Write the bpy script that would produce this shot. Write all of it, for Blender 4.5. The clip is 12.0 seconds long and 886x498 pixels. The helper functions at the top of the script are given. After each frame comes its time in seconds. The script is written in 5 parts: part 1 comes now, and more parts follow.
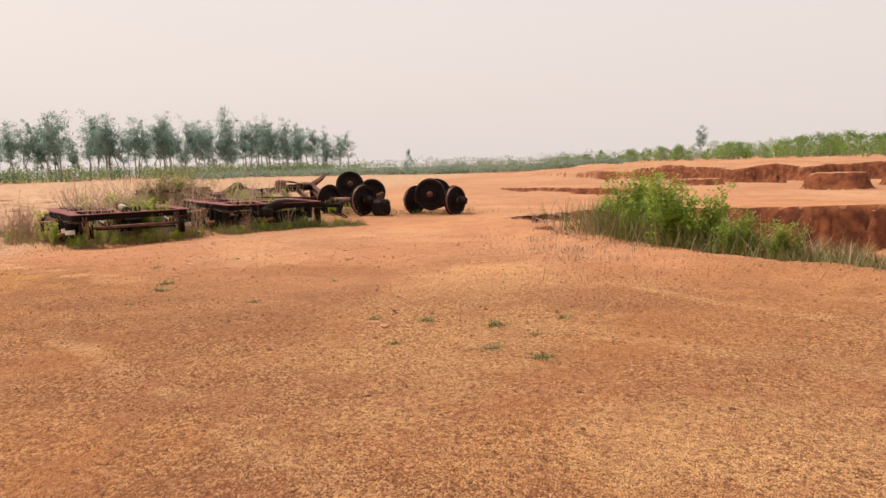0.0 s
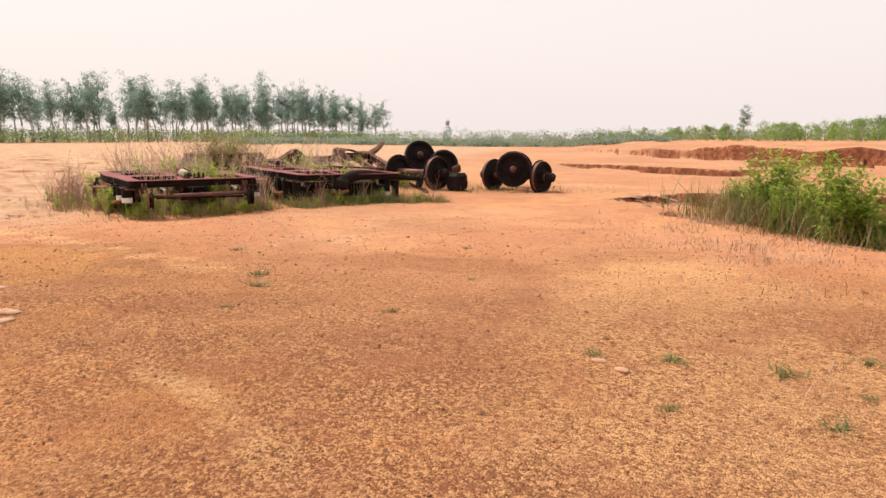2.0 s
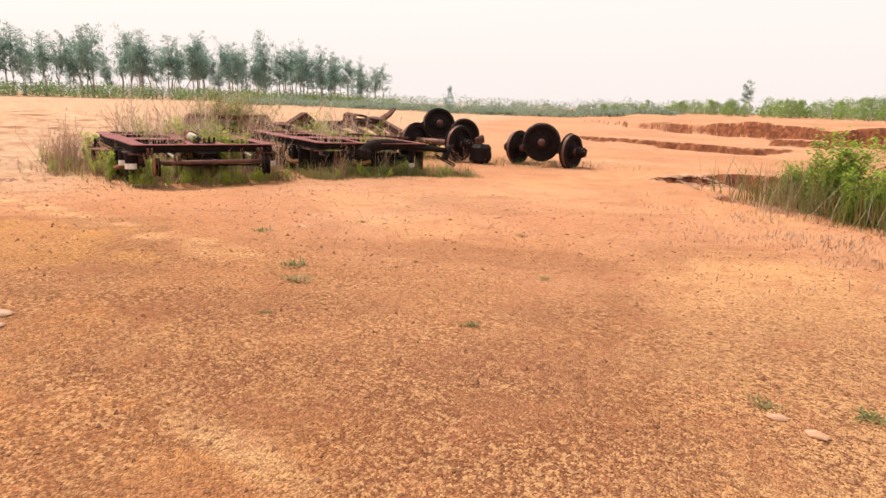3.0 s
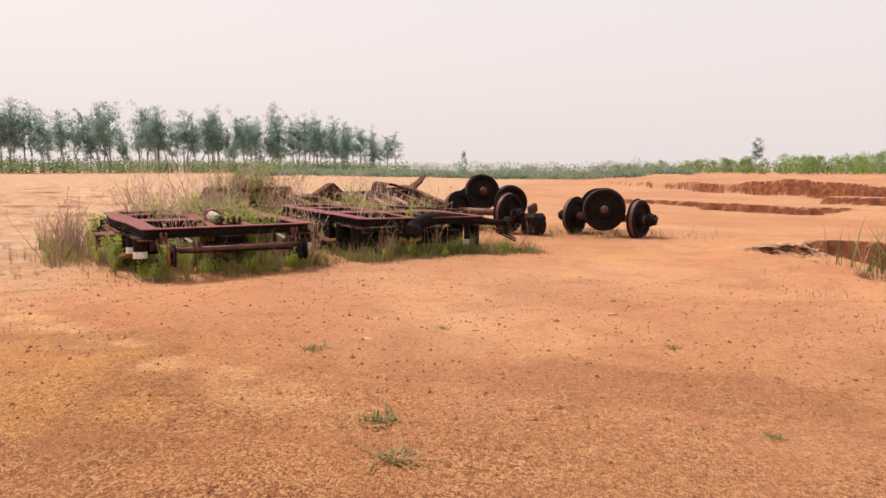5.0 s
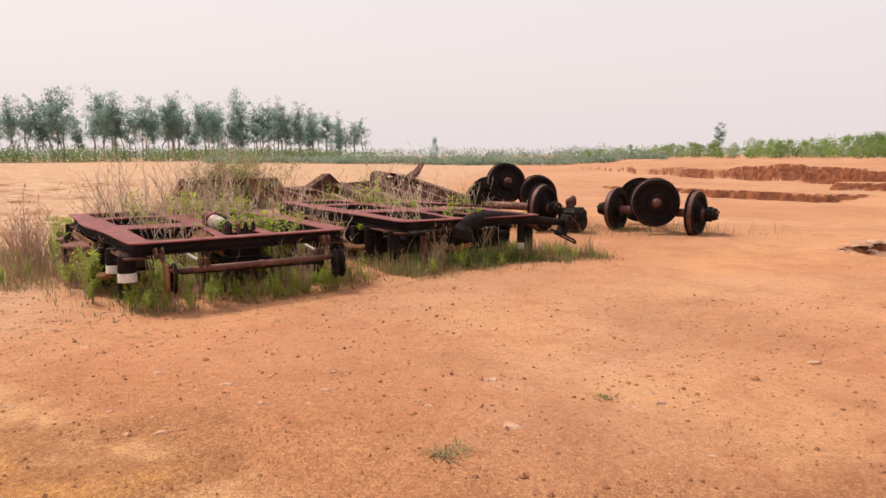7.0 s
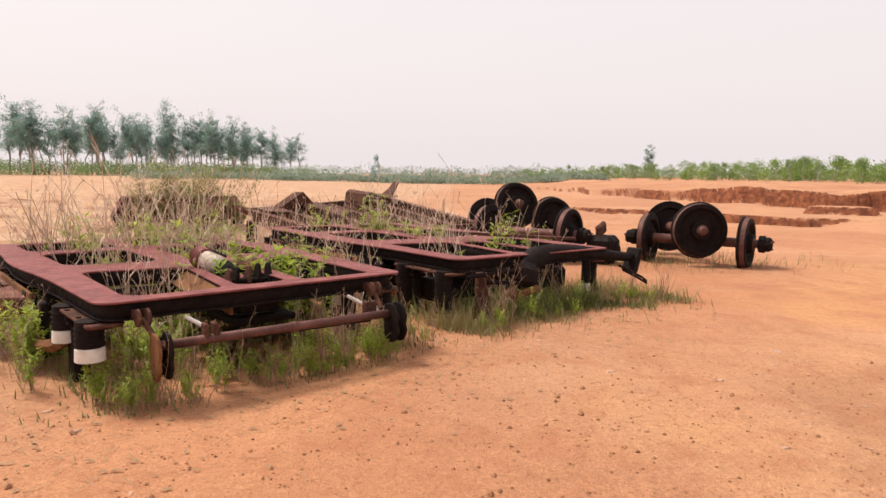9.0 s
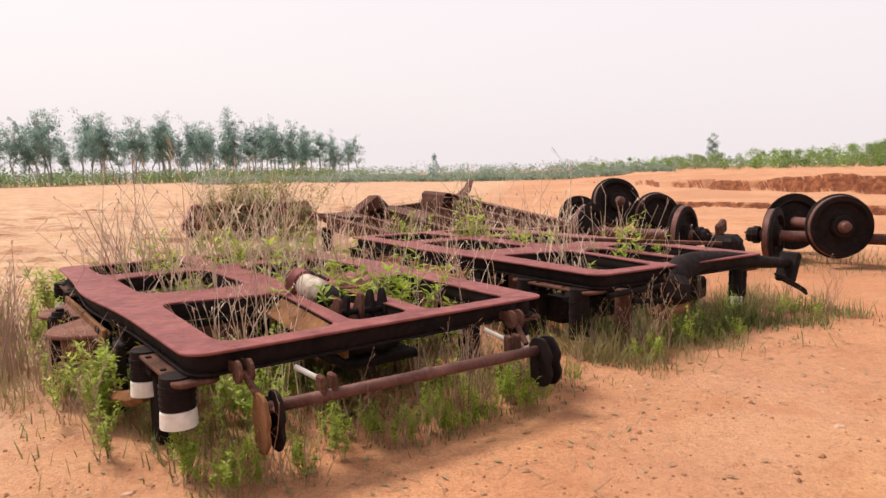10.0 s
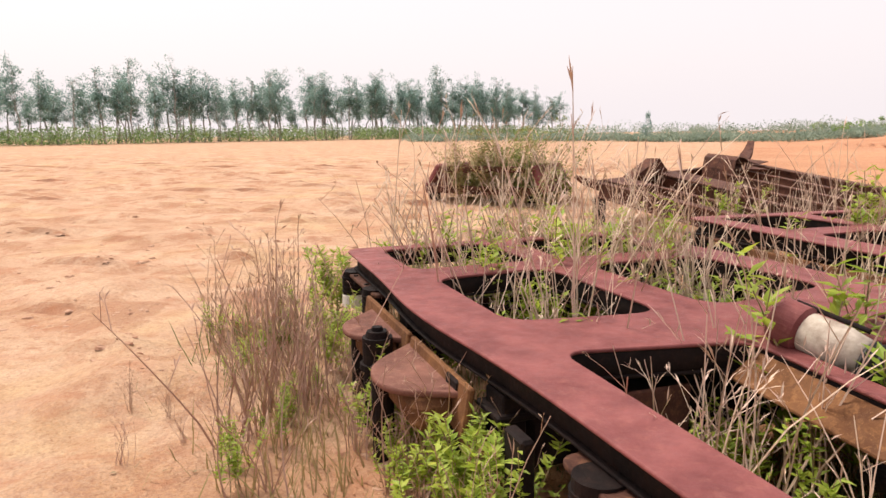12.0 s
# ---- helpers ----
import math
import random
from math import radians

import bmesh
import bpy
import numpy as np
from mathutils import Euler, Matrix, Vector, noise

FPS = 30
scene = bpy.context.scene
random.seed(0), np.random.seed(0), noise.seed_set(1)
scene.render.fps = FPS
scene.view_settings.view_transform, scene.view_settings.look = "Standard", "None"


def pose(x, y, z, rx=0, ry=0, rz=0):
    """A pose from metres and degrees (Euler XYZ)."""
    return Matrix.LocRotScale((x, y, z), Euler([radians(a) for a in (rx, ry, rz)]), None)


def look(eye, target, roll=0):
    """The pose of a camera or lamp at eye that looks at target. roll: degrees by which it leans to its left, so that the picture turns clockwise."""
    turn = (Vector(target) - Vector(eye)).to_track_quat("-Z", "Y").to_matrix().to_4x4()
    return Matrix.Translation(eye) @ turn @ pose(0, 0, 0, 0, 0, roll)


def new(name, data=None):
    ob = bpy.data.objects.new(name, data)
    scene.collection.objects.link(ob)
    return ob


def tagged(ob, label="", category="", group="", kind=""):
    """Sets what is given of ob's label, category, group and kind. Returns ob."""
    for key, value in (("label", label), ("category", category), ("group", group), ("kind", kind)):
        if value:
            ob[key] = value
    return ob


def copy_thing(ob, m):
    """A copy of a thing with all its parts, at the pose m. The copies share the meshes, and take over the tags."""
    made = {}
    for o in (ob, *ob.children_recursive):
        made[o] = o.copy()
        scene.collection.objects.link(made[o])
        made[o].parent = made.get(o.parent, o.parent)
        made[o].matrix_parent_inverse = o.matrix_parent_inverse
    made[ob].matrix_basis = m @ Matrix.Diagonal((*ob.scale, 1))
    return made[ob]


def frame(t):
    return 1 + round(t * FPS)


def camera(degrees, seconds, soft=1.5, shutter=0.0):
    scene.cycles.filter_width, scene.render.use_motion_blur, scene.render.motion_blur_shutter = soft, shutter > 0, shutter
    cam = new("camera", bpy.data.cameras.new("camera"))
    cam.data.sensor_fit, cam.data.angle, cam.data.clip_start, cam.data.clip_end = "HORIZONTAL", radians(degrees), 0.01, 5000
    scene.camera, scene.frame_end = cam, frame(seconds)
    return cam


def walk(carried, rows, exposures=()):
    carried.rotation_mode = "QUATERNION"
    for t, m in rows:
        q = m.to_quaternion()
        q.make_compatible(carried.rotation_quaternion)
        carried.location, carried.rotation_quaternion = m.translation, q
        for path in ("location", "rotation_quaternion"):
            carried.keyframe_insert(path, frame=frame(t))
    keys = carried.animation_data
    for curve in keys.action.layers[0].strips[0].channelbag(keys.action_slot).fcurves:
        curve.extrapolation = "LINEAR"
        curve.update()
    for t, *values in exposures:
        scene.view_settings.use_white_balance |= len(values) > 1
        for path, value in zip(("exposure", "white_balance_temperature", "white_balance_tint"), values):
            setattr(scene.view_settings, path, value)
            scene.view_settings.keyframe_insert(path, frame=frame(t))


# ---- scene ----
cam = camera(66.0, 12.0, soft=1.5)
PATH = [
    (0, (1.681, 5.403, 1.355), (1.391, 7.367, 1.112), -1.8),
    (0.5, (1.278, 5.795, 1.324), (0.976, 7.762, 1.125), 2.0),
    (1, (0.881, 6.193, 1.329), (0.54, 8.16, 1.209), 1.8),
    (1.5, (0.429, 6.605, 1.334), (-0.032, 8.536, 1.092), 1.2),
    (2, (0.058, 7.027, 1.335), (-0.311, 8.966, 1.014), 0.0),
    (2.5, (-0.346, 7.485, 1.38), (-0.731, 9.426, 1.094), 1.5),
    (3, (-0.755, 7.925, 1.368), (-1.102, 9.85, 0.953), 1.8),
    (3.2, (-0.911, 8.121, 1.391), (-1.341, 10.045, 1.055), 0.7),
    (4.8, (-1.77, 9.571, 1.367), (-2.174, 11.515, 1.129), -1.7),
    (5, (-1.938, 9.743, 1.374), (-2.328, 11.691, 1.143), 0.2),
    (5.5, (-2.322, 10.15, 1.369), (-2.774, 12.088, 1.164), 0.2),
    (6, (-2.755, 10.596, 1.356), (-3.164, 12.539, 1.119), 1.4),
    (6.5, (-3.136, 10.995, 1.38), (-3.493, 12.942, 1.092), 1.4),
    (7, (-3.48, 11.505, 1.421), (-3.767, 13.466, 1.15), -0.2),
    (7.2, (-3.629, 11.699, 1.409), (-3.82, 13.668, 1.118), -1.4),
    (8.8, (-4.862, 13.165, 1.423), (-4.906, 15.142, 1.124), -1.0),
    (9, (-5.005, 13.388, 1.406), (-5.1, 15.374, 1.188), 0.6),
    (9.5, (-5.373, 13.891, 1.406), (-5.63, 15.857, 1.144), 0.2),
    (10, (-5.661, 14.387, 1.429), (-5.921, 16.358, 1.205), -1.3),
    (10.5, (-6.016, 14.922, 1.455), (-6.269, 16.887, 1.183), 1.7),
    (11, (-6.483, 15.302, 1.46), (-6.886, 17.233, 1.132), 0.5),
    (11.1, (-6.554, 15.348, 1.473), (-7.023, 17.261, 1.126), 0.0),
    (11.2, (-6.62, 15.43, 1.46), (-7.165, 17.332, 1.165), -1.2),
    (11.5, (-6.908, 15.706, 1.445), (-7.58, 17.565, 1.137), -0.5),
    (12, (-7.45, 16.018, 1.436), (-8.246, 17.822, 1.104), -0.7),
]
walk(cam, [(t, look(eye, target, roll)) for t, eye, target, roll in PATH],
     [(0, 0.03, 7000, 10), (1.0, 0.07, 6950, 10), (1.5, 0.12, 6900, 10), (2.0, 0.28, 6900, 10), (2.5, 0.34, 6900, 10), (3.2, 0.4, 6850, 9), (5.0, 0.13, 6800, 11), (5.5, 0.1, 6750, 11),
      (6.0, 0.0, 6800, 11), (6.5, 0.06, 6750, 11), (7.2, 0.13, 6700, 11), (9.0, 0.2, 6600, 11), (10.5, 0.28, 6500, 11), (11.0, 0.27, 6500, 11), (11.2, 0.45, 6500, 11), (11.5, 0.2, 6500, 11), (12.0, 0.36, 6500, 11)])

# ---- world and light ----
world = bpy.data.worlds.new("world")
scene.world = world
world.use_nodes = True
wn = world.node_tree
wn.nodes.clear()
SUN_DIR = Vector((-0.66, 0.25, 1.05)).normalized()
sky = wn.nodes.new("ShaderNodeTexSky")
sky.sky_type = 'NISHITA'
sky.sun_disc = False
sky.sun_elevation = math.asin(SUN_DIR.z)
sky.sun_rotation = math.atan2(SUN_DIR.x, SUN_DIR.y)
sky.air_density, sky.dust_density, sky.ozone_density = 1.6, 7.0, 1.0
pale = wn.nodes.new("ShaderNodeMix")
pale.data_type = 'RGBA'
pale.inputs[0].default_value = 0.80
pale.inputs[7].default_value = (9.2, 8.45, 8.6, 1)
bg = wn.nodes.new("ShaderNodeBackground")
bg.inputs[1].default_value = 0.10
wo = wn.nodes.new("ShaderNodeOutputWorld")
wn.links.new(sky.outputs[0], pale.inputs[6])
wn.links.new(pale.outputs[2], bg.inputs[0])
wn.links.new(bg.outputs[0], wo.inputs[0])

sun = new("sun", bpy.data.lights.new("sun", 'SUN'))
sun.data.energy, sun.data.angle, sun.data.color = 3.6, radians(18.0), (1.0, 0.92, 0.82)
sun.matrix_world = look(SUN_DIR * 50, (0, 0, 0))


# ---- materials ----
class Mat:
    """A node material with short hand for its nodes."""

    def __init__(self, name, rough=0.85, metal=0.0):
        self.m = bpy.data.materials.new(name)
        self.m.use_nodes = True
        self.t = self.m.node_tree
        self.b = self.t.nodes["Principled BSDF"]
        self.b.inputs["Roughness"].default_value = rough
        self.b.inputs["Metallic"].default_value = metal
        tc = self.t.nodes.new("ShaderNodeTexCoord")
        self.obj = tc.outputs["Object"]
        geo = self.t.nodes.new("ShaderNodeNewGeometry")
        self.pos = geo.outputs["Position"]
        self.island = geo.outputs["Random Per Island"]
        self.rand = self.t.nodes.new("ShaderNodeObjectInfo").outputs["Random"]

    def put(self, socket, value):
        if hasattr(value, "is_linked"):
            self.t.links.new(value, socket)
        else:
            socket.default_value = value

    def noise(self, scale, detail=4, rough=0.6, vec=None, w=0.0):
        n = self.t.nodes.new("ShaderNodeTexNoise")
        n.inputs["Scale"].default_value, n.inputs["Detail"].default_value = scale, detail
        n.inputs["Roughness"].default_value = rough
        n.inputs["Distortion"].default_value = w
        self.t.links.new(vec or self.pos, n.inputs["Vector"])
        return n.outputs["Fac"]

    def voronoi(self, scale, out="Distance", vec=None):
        n = self.t.nodes.new("ShaderNodeTexVoronoi")
        n.inputs["Scale"].default_value = scale
        self.t.links.new(vec or self.pos, n.inputs["Vector"])
        return n.outputs[out]

    def span(self, value, a, b, c=0.0, d=1.0):
        n = self.t.nodes.new("ShaderNodeMapRange")
        self.put(n.inputs[0], value)
        for i, v in enumerate((a, b, c, d)):
            n.inputs[1 + i].default_value = v
        return n.outputs[0]

    def math(self, op, a, b=0.0):
        n = self.t.nodes.new("ShaderNodeMath")
        n.operation = op
        self.put(n.inputs[0], a)
        self.put(n.inputs[1], b)
        return n.outputs[0]

    def mix(self, fac, a, b, mode='MIX'):
        n = self.t.nodes.new("ShaderNodeMix")
        n.data_type, n.blend_type = 'RGBA', mode
        self.put(n.inputs[0], fac)
        for i, v in ((6, a), (7, b)):
            self.put(n.inputs[i], v if hasattr(v, "is_linked") else (*v, 1))
        return n.outputs[2]

    def color(self, value):
        self.put(self.b.inputs["Base Color"], value if hasattr(value, "is_linked") else (*value, 1))
        return self

    def rough(self, value):
        self.put(self.b.inputs["Roughness"], value)
        return self

    def bump(self, height, dist=0.01, strength=1.0):
        n = self.t.nodes.new("ShaderNodeBump")
        n.inputs["Distance"].default_value, n.inputs["Strength"].default_value = dist, strength
        self.t.links.new(height, n.inputs["Height"])
        self.t.links.new(n.outputs[0], self.b.inputs["Normal"])
        return self

    def spot(self, x, y, rx, ry, ragged=0.8):
        """1 inside a ragged patch round (x, y), 0 outside."""
        s = self.t.nodes.new("ShaderNodeSeparateXYZ")
        self.t.links.new(self.pos, s.inputs[0])
        px = self.math('DIVIDE', self.math('SUBTRACT', s.outputs[0], x), rx)
        py = self.math('DIVIDE', self.math('SUBTRACT', s.outputs[1], y), ry)
        d = self.math('SQRT', self.math('ADD', self.math('MULTIPLY', px, px), self.math('MULTIPLY', py, py)))
        wob = self.span(self.noise(1.7, 6, 0.7), 0, 1, -ragged, ragged)
        return self.span(self.math('ADD', d, wob), 0.75, 1.1, 1, 0)

    def line(self, ax, ay, bx, by, half):
        """1 along the ground line from a to b, 0 beyond half its width."""
        s = self.t.nodes.new("ShaderNodeSeparateXYZ")
        self.t.links.new(self.pos, s.inputs[0])
        dx, dy = bx - ax, by - ay
        ln = math.hypot(dx, dy)
        px, py = self.math('SUBTRACT', s.outputs[0], ax), self.math('SUBTRACT', s.outputs[1], ay)
        along = self.math('ADD', self.math('MULTIPLY', px, dx / ln), self.math('MULTIPLY', py, dy / ln))
        off = self.math('ADD', self.math('MULTIPLY', px, -dy / ln), self.math('MULTIPLY', py, dx / ln))
        wob = self.span(self.noise(1.3, 3), 0, 1, -0.22, 0.22)
        side = self.span(self.math('ABSOLUTE', self.math('ADD', off, wob)), half * 0.3, half, 1, 0)
        ends = self.math('MULTIPLY', self.span(along, -0.3, 0.6), self.span(along, ln - 0.8, ln + 0.3, 1, 0))
        return self.math('MULTIPLY', self.math('MULTIPLY', side, ends), self.span(self.noise(2.2, 4), 0.35, 0.6))


def soil_material():
    k = Mat("red_laterite_soil", 0.95)
    k.b.inputs["Specular IOR Level"].default_value = 0.15
    s = k.t.nodes.new("ShaderNodeSeparateXYZ")
    k.t.links.new(k.pos, s.inputs[0])
    wob = k.span(k.noise(0.35, 4), 0, 1, -3.5, 3.5)
    # gravel in the south, smooth soil by the frames, pale crust to the west
    gravel = k.span(k.math('ADD', s.outputs[1], wob), 15.5, 11.5)
    west = k.math('MULTIPLY', k.span(k.math('ADD', s.outputs[0], k.math('MULTIPLY', wob, 0.5)), -6.8, -9.8), k.span(s.outputs[1], 14, 18))
    c = k.mix(k.span(k.noise(0.35, 5), 0.35, 0.65), (0.47, 0.205, 0.105), (0.55, 0.27, 0.142))
    c = k.mix(k.span(k.noise(0.11, 3, w=0.5), 0.48, 0.66, 0, 0.7), c, (0.60, 0.37, 0.225))
    c = k.mix(k.math('MULTIPLY', gravel, 0.8), c, (0.49, 0.195, 0.058))
    c = k.mix(k.math('MULTIPLY', k.span(k.noise(0.55, 5, 0.65, w=0.8), 0.49, 0.62, 0, 0.85), k.span(gravel, 0, 1, 0.4, 1)), c, (0.21, 0.078, 0.036))
    c = k.mix(k.span(k.noise(0.33, 4, 0.6, w=0.4), 0.52, 0.64, 0, 0.5), c, (0.62, 0.335, 0.15))
    c = k.mix(k.span(k.noise(0.6, 4), 0.60, 0.72, 0, 0.5), c, (0.50, 0.27, 0.19))
    # pale worn gravel and darker stony patches where the ground shows them
    for x, y, rx, ry in ((1.0, 12.2, 1.3, 2.6), (0.5, 9.6, 1.0, 0.9), (-5.4, 9.8, 1.4, 0.8), (2.9, 8.6, 1.2, 0.8)):
        c = k.mix(k.math('MULTIPLY', k.spot(x, y, rx, ry), 0.8), c, (0.70, 0.40, 0.185))
    for x, y, rx, ry in ((-0.3, 9.2, 1.1, 0.5), (-1.0, 10.8, 0.9, 0.9), (-2.8, 12.0, 1.1, 0.5), (2.4, 12.2, 1.2, 0.6), (-1.6, 14.2, 1.6, 0.5), (0.9, 7.9, 0.9, 0.35), (-2.6, 8.4, 1.2, 0.5)):
        c = k.mix(k.math('MULTIPLY', k.spot(x, y, rx, ry), 0.75), c, (0.25, 0.092, 0.040))
    for seg in ((-2.6, 10.7, 3.2, 6.2, 0.16), (2.2, 13.2, 8.5, 6.5, 0.16), (2.0, 10.9, 7.0, 7.6, 0.2), (-9, 16, -3, 13.2, 0.3)):
        c = k.mix(k.math('MULTIPLY', k.line(*seg), 0.85), c, (0.72, 0.43, 0.21))
    far = k.t.nodes.new("ShaderNodeVectorMath")
    far.operation = 'DISTANCE'
    k.t.links.new(k.pos, far.inputs[0])
    far.inputs[1].default_value = (-6.0, 12.9, 0)
    sand = k.math('ADD', far.outputs["Value"], k.span(k.noise(1.1, 4), 0, 1, -1.6, 1.6))
    c = k.mix(k.span(sand, 1.7, 1.2, 0, 0.85), c, (0.50, 0.235, 0.065))
    c = k.mix(k.math('MULTIPLY', k.span(sand, 1.15, 1.5), k.span(sand, 2.0, 1.6, 0, 0.7)), c, (0.25, 0.11, 0.045))
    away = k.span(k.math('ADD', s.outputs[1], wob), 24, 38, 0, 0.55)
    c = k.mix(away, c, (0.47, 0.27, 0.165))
    c = k.mix(k.span(k.noise(0.09, 5, 0.6, w=1.0), 0.46, 0.60, 0, 0.5), c, (0.36, 0.165, 0.095))
    c = k.mix(k.math('MULTIPLY', west, 0.9), c, k.mix(k.span(k.noise(0.8, 5, 0.65), 0.4, 0.62), (0.55, 0.395, 0.275), (0.46, 0.30, 0.195)))
    crust = k.math('MULTIPLY', west, k.span(k.noise(1.6, 6, 0.72, w=0.6), 0.50, 0.58, 0, 0.75))
    c = k.mix(crust, c, (0.37, 0.205, 0.125))
    c = k.mix(k.math('MULTIPLY', west, k.span(k.noise(0.5, 4, w=0.8), 0.52, 0.64, 0, 0.5)), c, (0.56, 0.40, 0.22))
    grit = k.voronoi(85.0, "Color")
    sep = k.t.nodes.new("ShaderNodeSeparateColor")
    k.t.links.new(grit, sep.inputs[0])
    dens = k.math('MULTIPLY', k.span(k.noise(0.7, 4), 0.34, 0.6, 0.35, 1.0), k.span(gravel, 0, 1, 0.22, 1.0))
    c = k.mix(k.math('MULTIPLY', k.span(sep.outputs[0], 0.40, 0.6), dens), c, (0.20, 0.076, 0.035))
    c = k.mix(k.math('MULTIPLY', k.span(sep.outputs[1], 0.55, 0.75, 0, 0.75), dens), c, (0.68, 0.37, 0.17))
    lump = k.noise(14, 5, 0.75)
    c = k.mix(k.math('MULTIPLY', k.span(lump, 0.5, 0.62), k.span(gravel, 0, 1, 0.15, 0.38)), c, (0.23, 0.09, 0.044))
    c = k.mix(k.math('MULTIPLY', k.span(lump, 0.42, 0.34), k.span(gravel, 0, 1, 0.2, 0.35)), c, (0.68, 0.38, 0.16))
    stones = k.t.nodes.new("ShaderNodeSeparateColor")
    k.t.links.new(k.voronoi(52.0, "Color"), stones.inputs[0])
    rough_ = k.math('MULTIPLY', k.span(gravel, 0, 1, 0.15, 1.0), k.span(k.noise(1.3, 4, 0.65), 0.38, 0.58, 0.2, 0.6))
    c = k.mix(k.math('MULTIPLY', k.span(stones.outputs[0], 0.68, 0.76), rough_), c, (0.17, 0.065, 0.030))
    c = k.mix(k.math('MULTIPLY', k.span(stones.outputs[1], 0.72, 0.80), rough_), c, (0.68, 0.38, 0.18))
    fleck = k.math('MULTIPLY', k.span(k.noise(21, 5, 0.85), 0.56, 0.63, 0, 0.85), k.span(gravel, 0, 1, 0.5, 1.0))
    c = k.mix(fleck, c, (0.20, 0.076, 0.036))
    red = k.span(k.noise(2.3, 6, 0.7, w=0.5), 0.50, 0.66, 0, 0.5)
    c = k.mix(red, c, (0.36, 0.14, 0.07))
    fine = k.noise(55, 6, 0.75)
    c = k.mix(k.span(fine, 0.56, 0.68, 0, 0.35), c, (0.22, 0.095, 0.05))
    steep = k.t.nodes.new("ShaderNodeSeparateXYZ")
    geo = k.t.nodes.new("ShaderNodeNewGeometry")
    k.t.links.new(geo.outputs["True Normal"], steep.inputs[0])
    # steep faces get a darker red soil, with their shade painted in
    cliff_shade = k.mix(k.span(k.noise(3.0, 5), 0.4, 0.65), (0.12, 0.040, 0.022), (0.27, 0.095, 0.042))
    c = k.mix(k.span(steep.outputs[2], 0.95, 0.75), c, cliff_shade)
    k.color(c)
    h = k.math('ADD', k.math('MULTIPLY', k.math('MULTIPLY', k.voronoi(85.0), -0.6), k.span(gravel, 0, 1, 0.12, 1)), k.math('ADD', k.noise(9, 6, 0.7), k.math('MULTIPLY', fine, 0.3)))
    return k.bump(h, 0.03, 1.0).m


def rust_material(name, dark, mid, pale, amount=0.5, rough=0.7, metal=0.25):
    k = Mat(name, rough, metal)
    c = k.mix(k.span(k.noise(5, 6, 0.65), 0.35, 0.65), dark, mid)
    c = k.mix(k.span(k.noise(26, 6, 0.7, w=0.4), 0.52, 0.72, 0, amount), c, pale)
    c = k.mix(k.span(k.noise(1.7, 4), 0.5, 0.7, 0, 0.22), c, dark)
    c = k.mix(k.span(k.noise(140, 3, 0.7), 0.58, 0.7, 0, amount * 0.7), c, pale)
    k.color(c)
    k.b.inputs["Specular IOR Level"].default_value = 0.14
    k.rough(k.span(k.noise(14, 5), 0.3, 0.7, rough - 0.15, rough + 0.15))
    return k.bump(k.math('ADD', k.noise(60, 5, 0.7), k.noise(9, 3)), 0.003, 0.8).m


def leaf_material(name, a, b, dry=None, through_=0.45):
    k = Mat(name, 0.6)
    c = k.mix(k.island, a, b)
    c = k.mix(k.span(k.noise(1.1, 3), 0.4, 0.65, 0, 0.5), c, tuple(v * 0.6 for v in a))
    if dry:
        c = k.mix(k.span(k.noise(0.45, 2), 0.52, 0.62, 0, 0.7), c, dry)
    k.color(c)
    out = k.t.nodes["Material Output"]
    tr = k.t.nodes.new("ShaderNodeBsdfTranslucent")
    k.put(tr.inputs[0], c)
    mx = k.t.nodes.new("ShaderNodeMixShader")
    mx.inputs[0].default_value = through_
    k.t.links.new(k.b.outputs[0], mx.inputs[1])
    k.t.links.new(tr.outputs[0], mx.inputs[2])
    k.t.links.new(mx.outputs[0], out.inputs[0])
    return k.m


def plain_material(name, a, b, scale=8.0, rough=0.8, metal=0.0, bump=0.002):
    k = Mat(name, rough, metal)
    k.color(k.mix(k.span(k.noise(scale, 5), 0.35, 0.65), a, b))
    return k.bump(k.noise(scale * 6, 4), bump, 0.7).m


SOIL = soil_material()
OXIDE = rust_material("red_oxide_paint", (0.145, 0.042, 0.041), (0.245, 0.080, 0.075), (0.33, 0.13, 0.102), 0.4, 0.6, 0.0)
# dark rusty steel, taken down to near black to hold shadow-side shade
DARK_SHADED = rust_material("dark_shaded_rusty_steel", (0.006, 0.0045, 0.0045), (0.016, 0.009, 0.008), (0.055, 0.025, 0.016), 0.4, 0.75, 0.0)
DARKRUST = rust_material("dark_rust", (0.045, 0.021, 0.016), (0.12, 0.051, 0.036), (0.26, 0.12, 0.06), 0.65, 0.8, 0.0)
DUSTY = rust_material("dusty_brown_rust", (0.12, 0.052, 0.040), (0.23, 0.105, 0.078), (0.36, 0.20, 0.14), 0.5, 0.85, 0.0)
OCHRE = rust_material("ochre_rust", (0.10, 0.044, 0.022), (0.20, 0.092, 0.040), (0.36, 0.18, 0.075), 0.6, 0.85, 0.0)
TREAD = rust_material("worn_tread_steel", (0.08, 0.038, 0.032), (0.17, 0.08, 0.066), (0.27, 0.14, 0.11), 0.5, 0.55, 0.2)
WHITE = plain_material("weathered_white_plastic", (0.74, 0.70, 0.64), (0.60, 0.54, 0.46), 14, 0.6)
CREAM = plain_material("dusty_cream_wrap", (0.50, 0.43, 0.35), (0.27, 0.21, 0.16), 18, 0.85)
RUBBER = plain_material("black_rubber", (0.018, 0.017, 0.017), (0.04, 0.035, 0.033), 20, 0.7)
STRAW = leaf_material("dry_straw_stalk", (0.72, 0.56, 0.40), (0.52, 0.35, 0.26), (0.56, 0.38, 0.31), 0.05)
